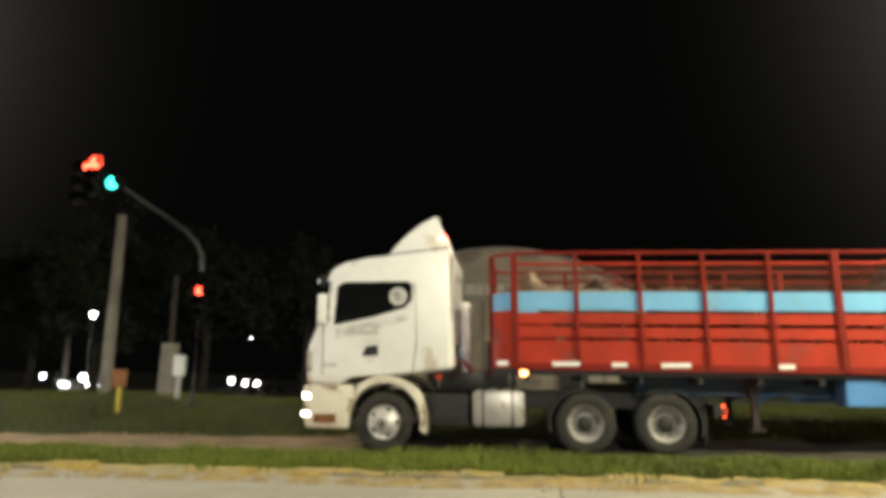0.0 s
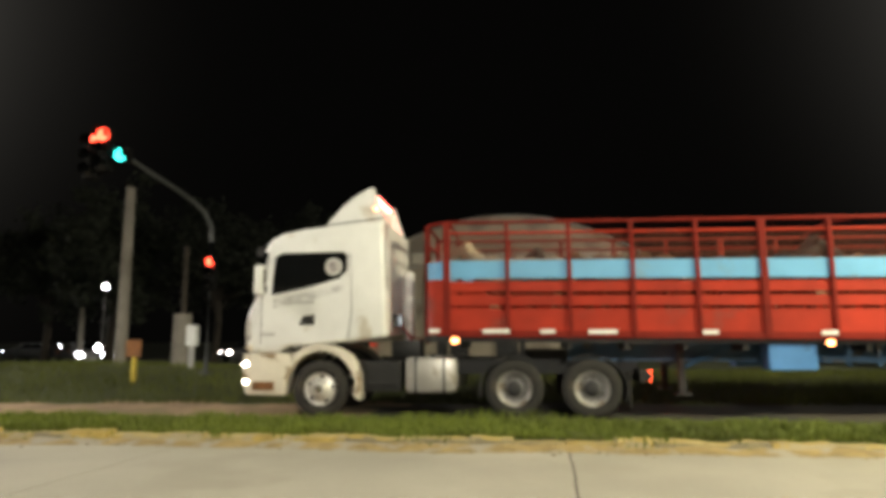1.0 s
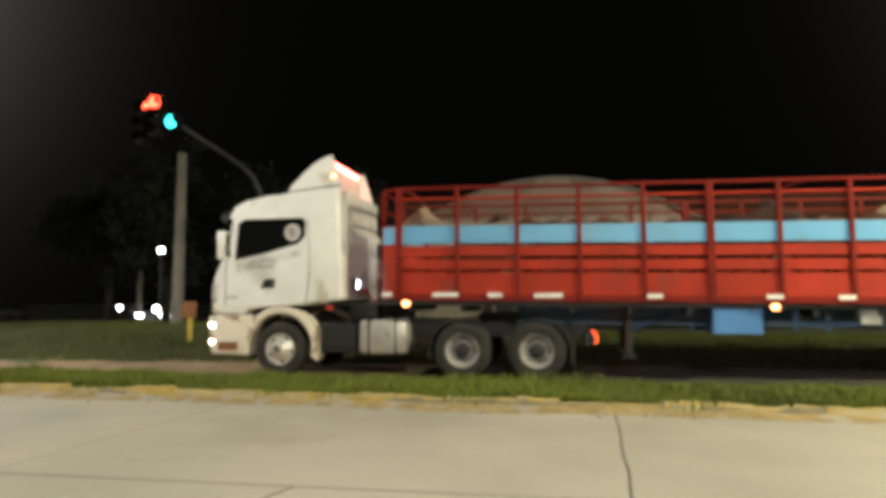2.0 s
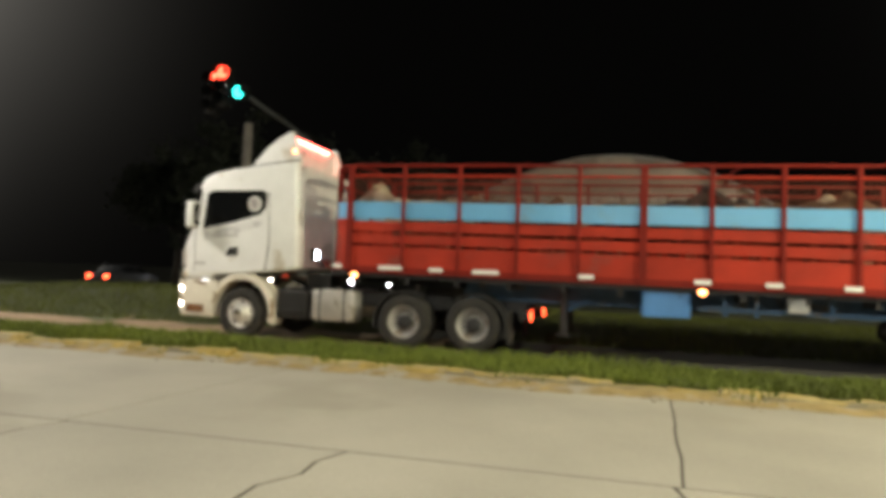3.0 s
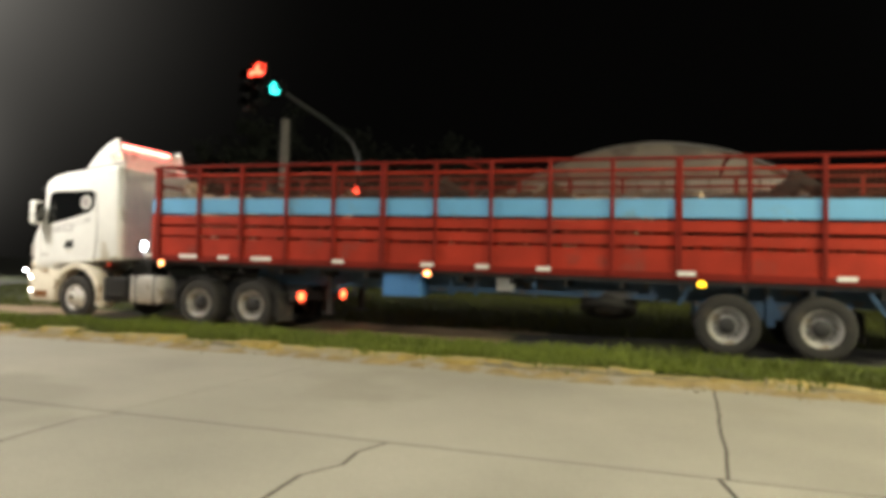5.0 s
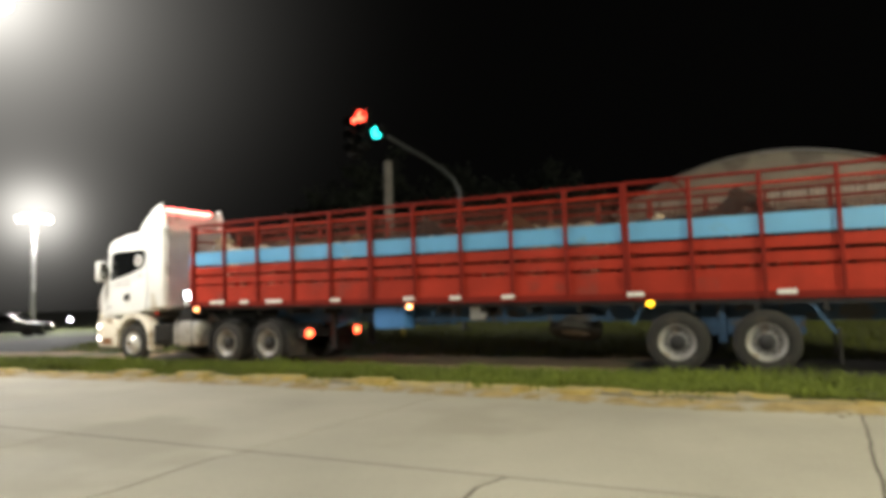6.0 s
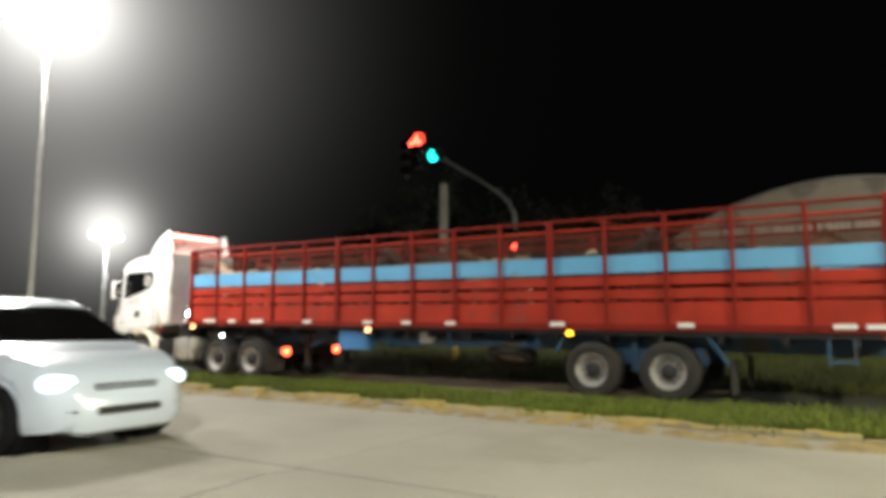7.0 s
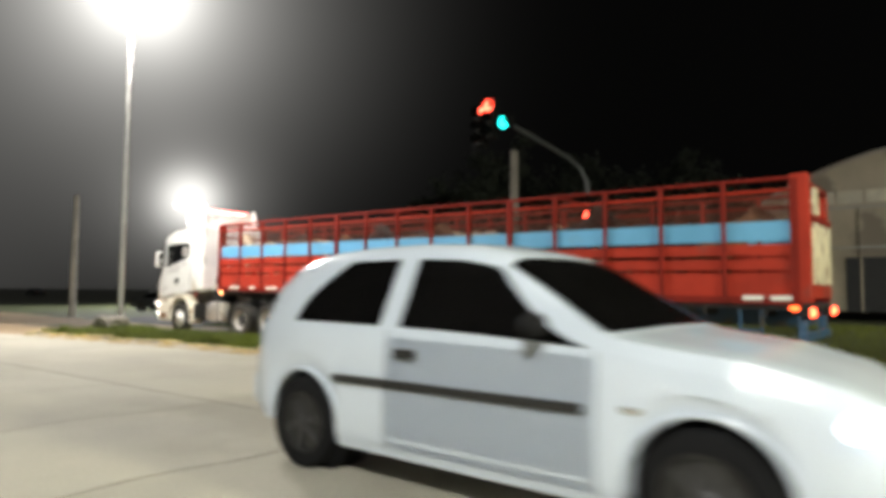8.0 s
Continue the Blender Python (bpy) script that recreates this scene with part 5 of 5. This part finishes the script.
            part("arch_liner", lin, TYRE_DARK, t)
    part("windscreen", car_span(np.linspace(1.50, 2.12, 10), np.linspace(4.2, 7, 8), 0.006), CAR_GLASS, t, "dark windscreen", True)
    part("rear_glass", car_span(np.linspace(-0.54, -0.20, 6), np.linspace(4.2, 7, 6), 0.006), CAR_GLASS, t, smooth=True)
    part("rear_bumper", box(-0.70, -0.40, -0.66, 0.66, 0.30, 0.56, 0.08), CAR_WHITE, t, "white rear bumper", True)
    part("grille", box(3.12, 3.238, -0.30, 0.30, 0.545, 0.605, 0.015), PLASTIC, t, "narrow black grille")
    part("grille_bar", box(3.12, 3.242, -0.32, 0.32, 0.570, 0.582, 0.004), CAR_WHITE, t)
    part("bumper", box(3.04, 3.295, -0.50, 0.50, 0.17, 0.52, 0.11), CAR_WHITE, t, "white front bumper", True)
    part("air_intake", box(3.24, 3.306, -0.30, 0.30, 0.345, 0.415, 0.012), PLASTIC, t)
    wheels = []
    for x in AXLES:
        for s in (-1, 1):
            w = new("wheel")
            w.parent = t
            w.location = (x, s * 0.70, 0.285)
            r = 0.285
            part("tyre", lathe([(a, y * s) for a, y in ((0.18, -0.08), (0.24, -0.09), (0.275, -0.08), (r, -0.05), (r, 0.05), (0.277, 0.08), (0.24, 0.092), (0.19, 0.085))], 36, ends="ring"), TYRE_DARK, w, smooth=True)
            part("rim", lathe([(a, y * s) for a, y in ((0.19, 0.04), (0.188, 0.082), (0.175, 0.08), (0.165, 0.05), (0.06, 0.06), (0.02, 0.065))], 28), PLASTIC, w, "black steel rim", True)
            b = bmesh.new()
            for k in range(6):
                a = k * math.tau / 6
                beam((0.05 * math.cos(a), s * 0.068, 0.05 * math.sin(a)), (0.165 * math.cos(a), s * 0.06, 0.165 * math.sin(a)), 0.02, 0.036, bm=b)
            part("spokes", b, CAR_RIM, w, "grey wheel spokes")
            part("hub_cap", ball((0, s * 0.07, 0), (0.05, 0.014, 0.05)), CAR_RIM, w, smooth=True)
            wheels.append(w)
    return t, wheels


CAR, CAR_WHEELS = hatchback()


# ---- what moves ----
LORRY = [(0.0, 1.19), (0.5, 0.51), (1.0, -0.21), (1.5, -1.05), (1.7, -1.40), (2.8, -3.70), (3.0, -4.15), (3.5, -5.48), (4.0, -6.89), (4.5, -8.33), (5.0, -9.80), (5.2, -10.42), (6.3, -13.42), (6.5, -13.95), (7.0, -15.19), (7.5, -16.48), (8.0, -17.79)]


def glide(keys, t):
    """A smooth curve through keys of (seconds, value)."""
    ts, vs = [k[0] for k in keys], [k[1] for k in keys]
    m = np.gradient(vs, ts)
    i = max(0, min(len(ts) - 2, int(np.searchsorted(ts, t, side="right")) - 1))
    h = ts[i + 1] - ts[i]
    s = (t - ts[i]) / h
    return (2 * s ** 3 - 3 * s ** 2 + 1) * vs[i] + (s ** 3 - 2 * s ** 2 + s) * h * m[i] + (-2 * s ** 3 + 3 * s ** 2) * vs[i + 1] + (s ** 3 - s ** 2) * h * m[i + 1]


CAR_Y, CAR_ROWS = 3.53, [(0.0, -46.0), (7.0, -8.90), (7.5, -6.09), (8.0, -3.41)]


def motions():
    steps = [i / 10 for i in range(81)]
    place = {t: glide(LORRY, t) for t in steps}
    base = {t: pose(place[t], LORRY_Y, 0.006 * place[t] + 0.02, 0, -SLOPE, 0) for t in steps}
    walk(TRACTOR, [(t, base[t]) for t in steps])
    walk(TRAILER, [(t, base[t]) for t in steps])
    for ob, x, y, turn in HERD:
        walk(ob, [(t, base[t] @ pose(x, y, 1.36 + rake(x), 0, 0, turn)) for t in steps])
    for w in TRACTOR_WHEELS + TRAILER_WHEELS:
        x, y, z = w.location
        walk(w, [(t, pose(x, y, z, 0, math.degrees((place[t] - place[0.0]) / 0.52), 0)) for t in steps])
    drive = [(0.0, -29.5), (1.0, -34.9), (1.5, -38.2), (3.0, -57.0), (5.0, -84.0), (8.0, -125.0)]
    walk(CROSSING_CAR, [(t, pose(glide(drive, t), 44.0, 0, 0, 0, 180)) for t in steps])
    approach = [(0.0, -16.2), (0.5, -17.5), (1.0, -18.9), (8.0, -36.0)]
    walk(FAR_CAR, [(t, pose(glide(approach, t), 44.0, 0, 0, 0, -118)) for t in steps])
    leave = [(0.0, 6.0), (2.8, 31.0), (3.2, 34.6), (5.0, 51.0), (6.3, 63.0), (8.0, 79.0)]
    walk(LEAVING_CAR, [(t, pose(-29.0, glide(leave, t), ground_z(-29.0, glide(leave, t)), 0, 0, 90)) for t in steps])
    fine = [i / 30 for i in range(241)]
    run = {t: glide(CAR_ROWS, t) for t in fine}
    walk(CAR, [(t, pose(run[t], CAR_Y, NEAR_Z, 0, 0, 0)) for t in steps[:1]] + [(t, pose(run[t], CAR_Y, NEAR_Z)) for t in fine[1:]])
    for w in CAR_WHEELS:
        x, y, z = w.location
        walk(w, [(t, pose(x, y, z, 0, math.degrees((run[t] - run[0.0]) / 0.285), 0)) for t in fine])


motions()
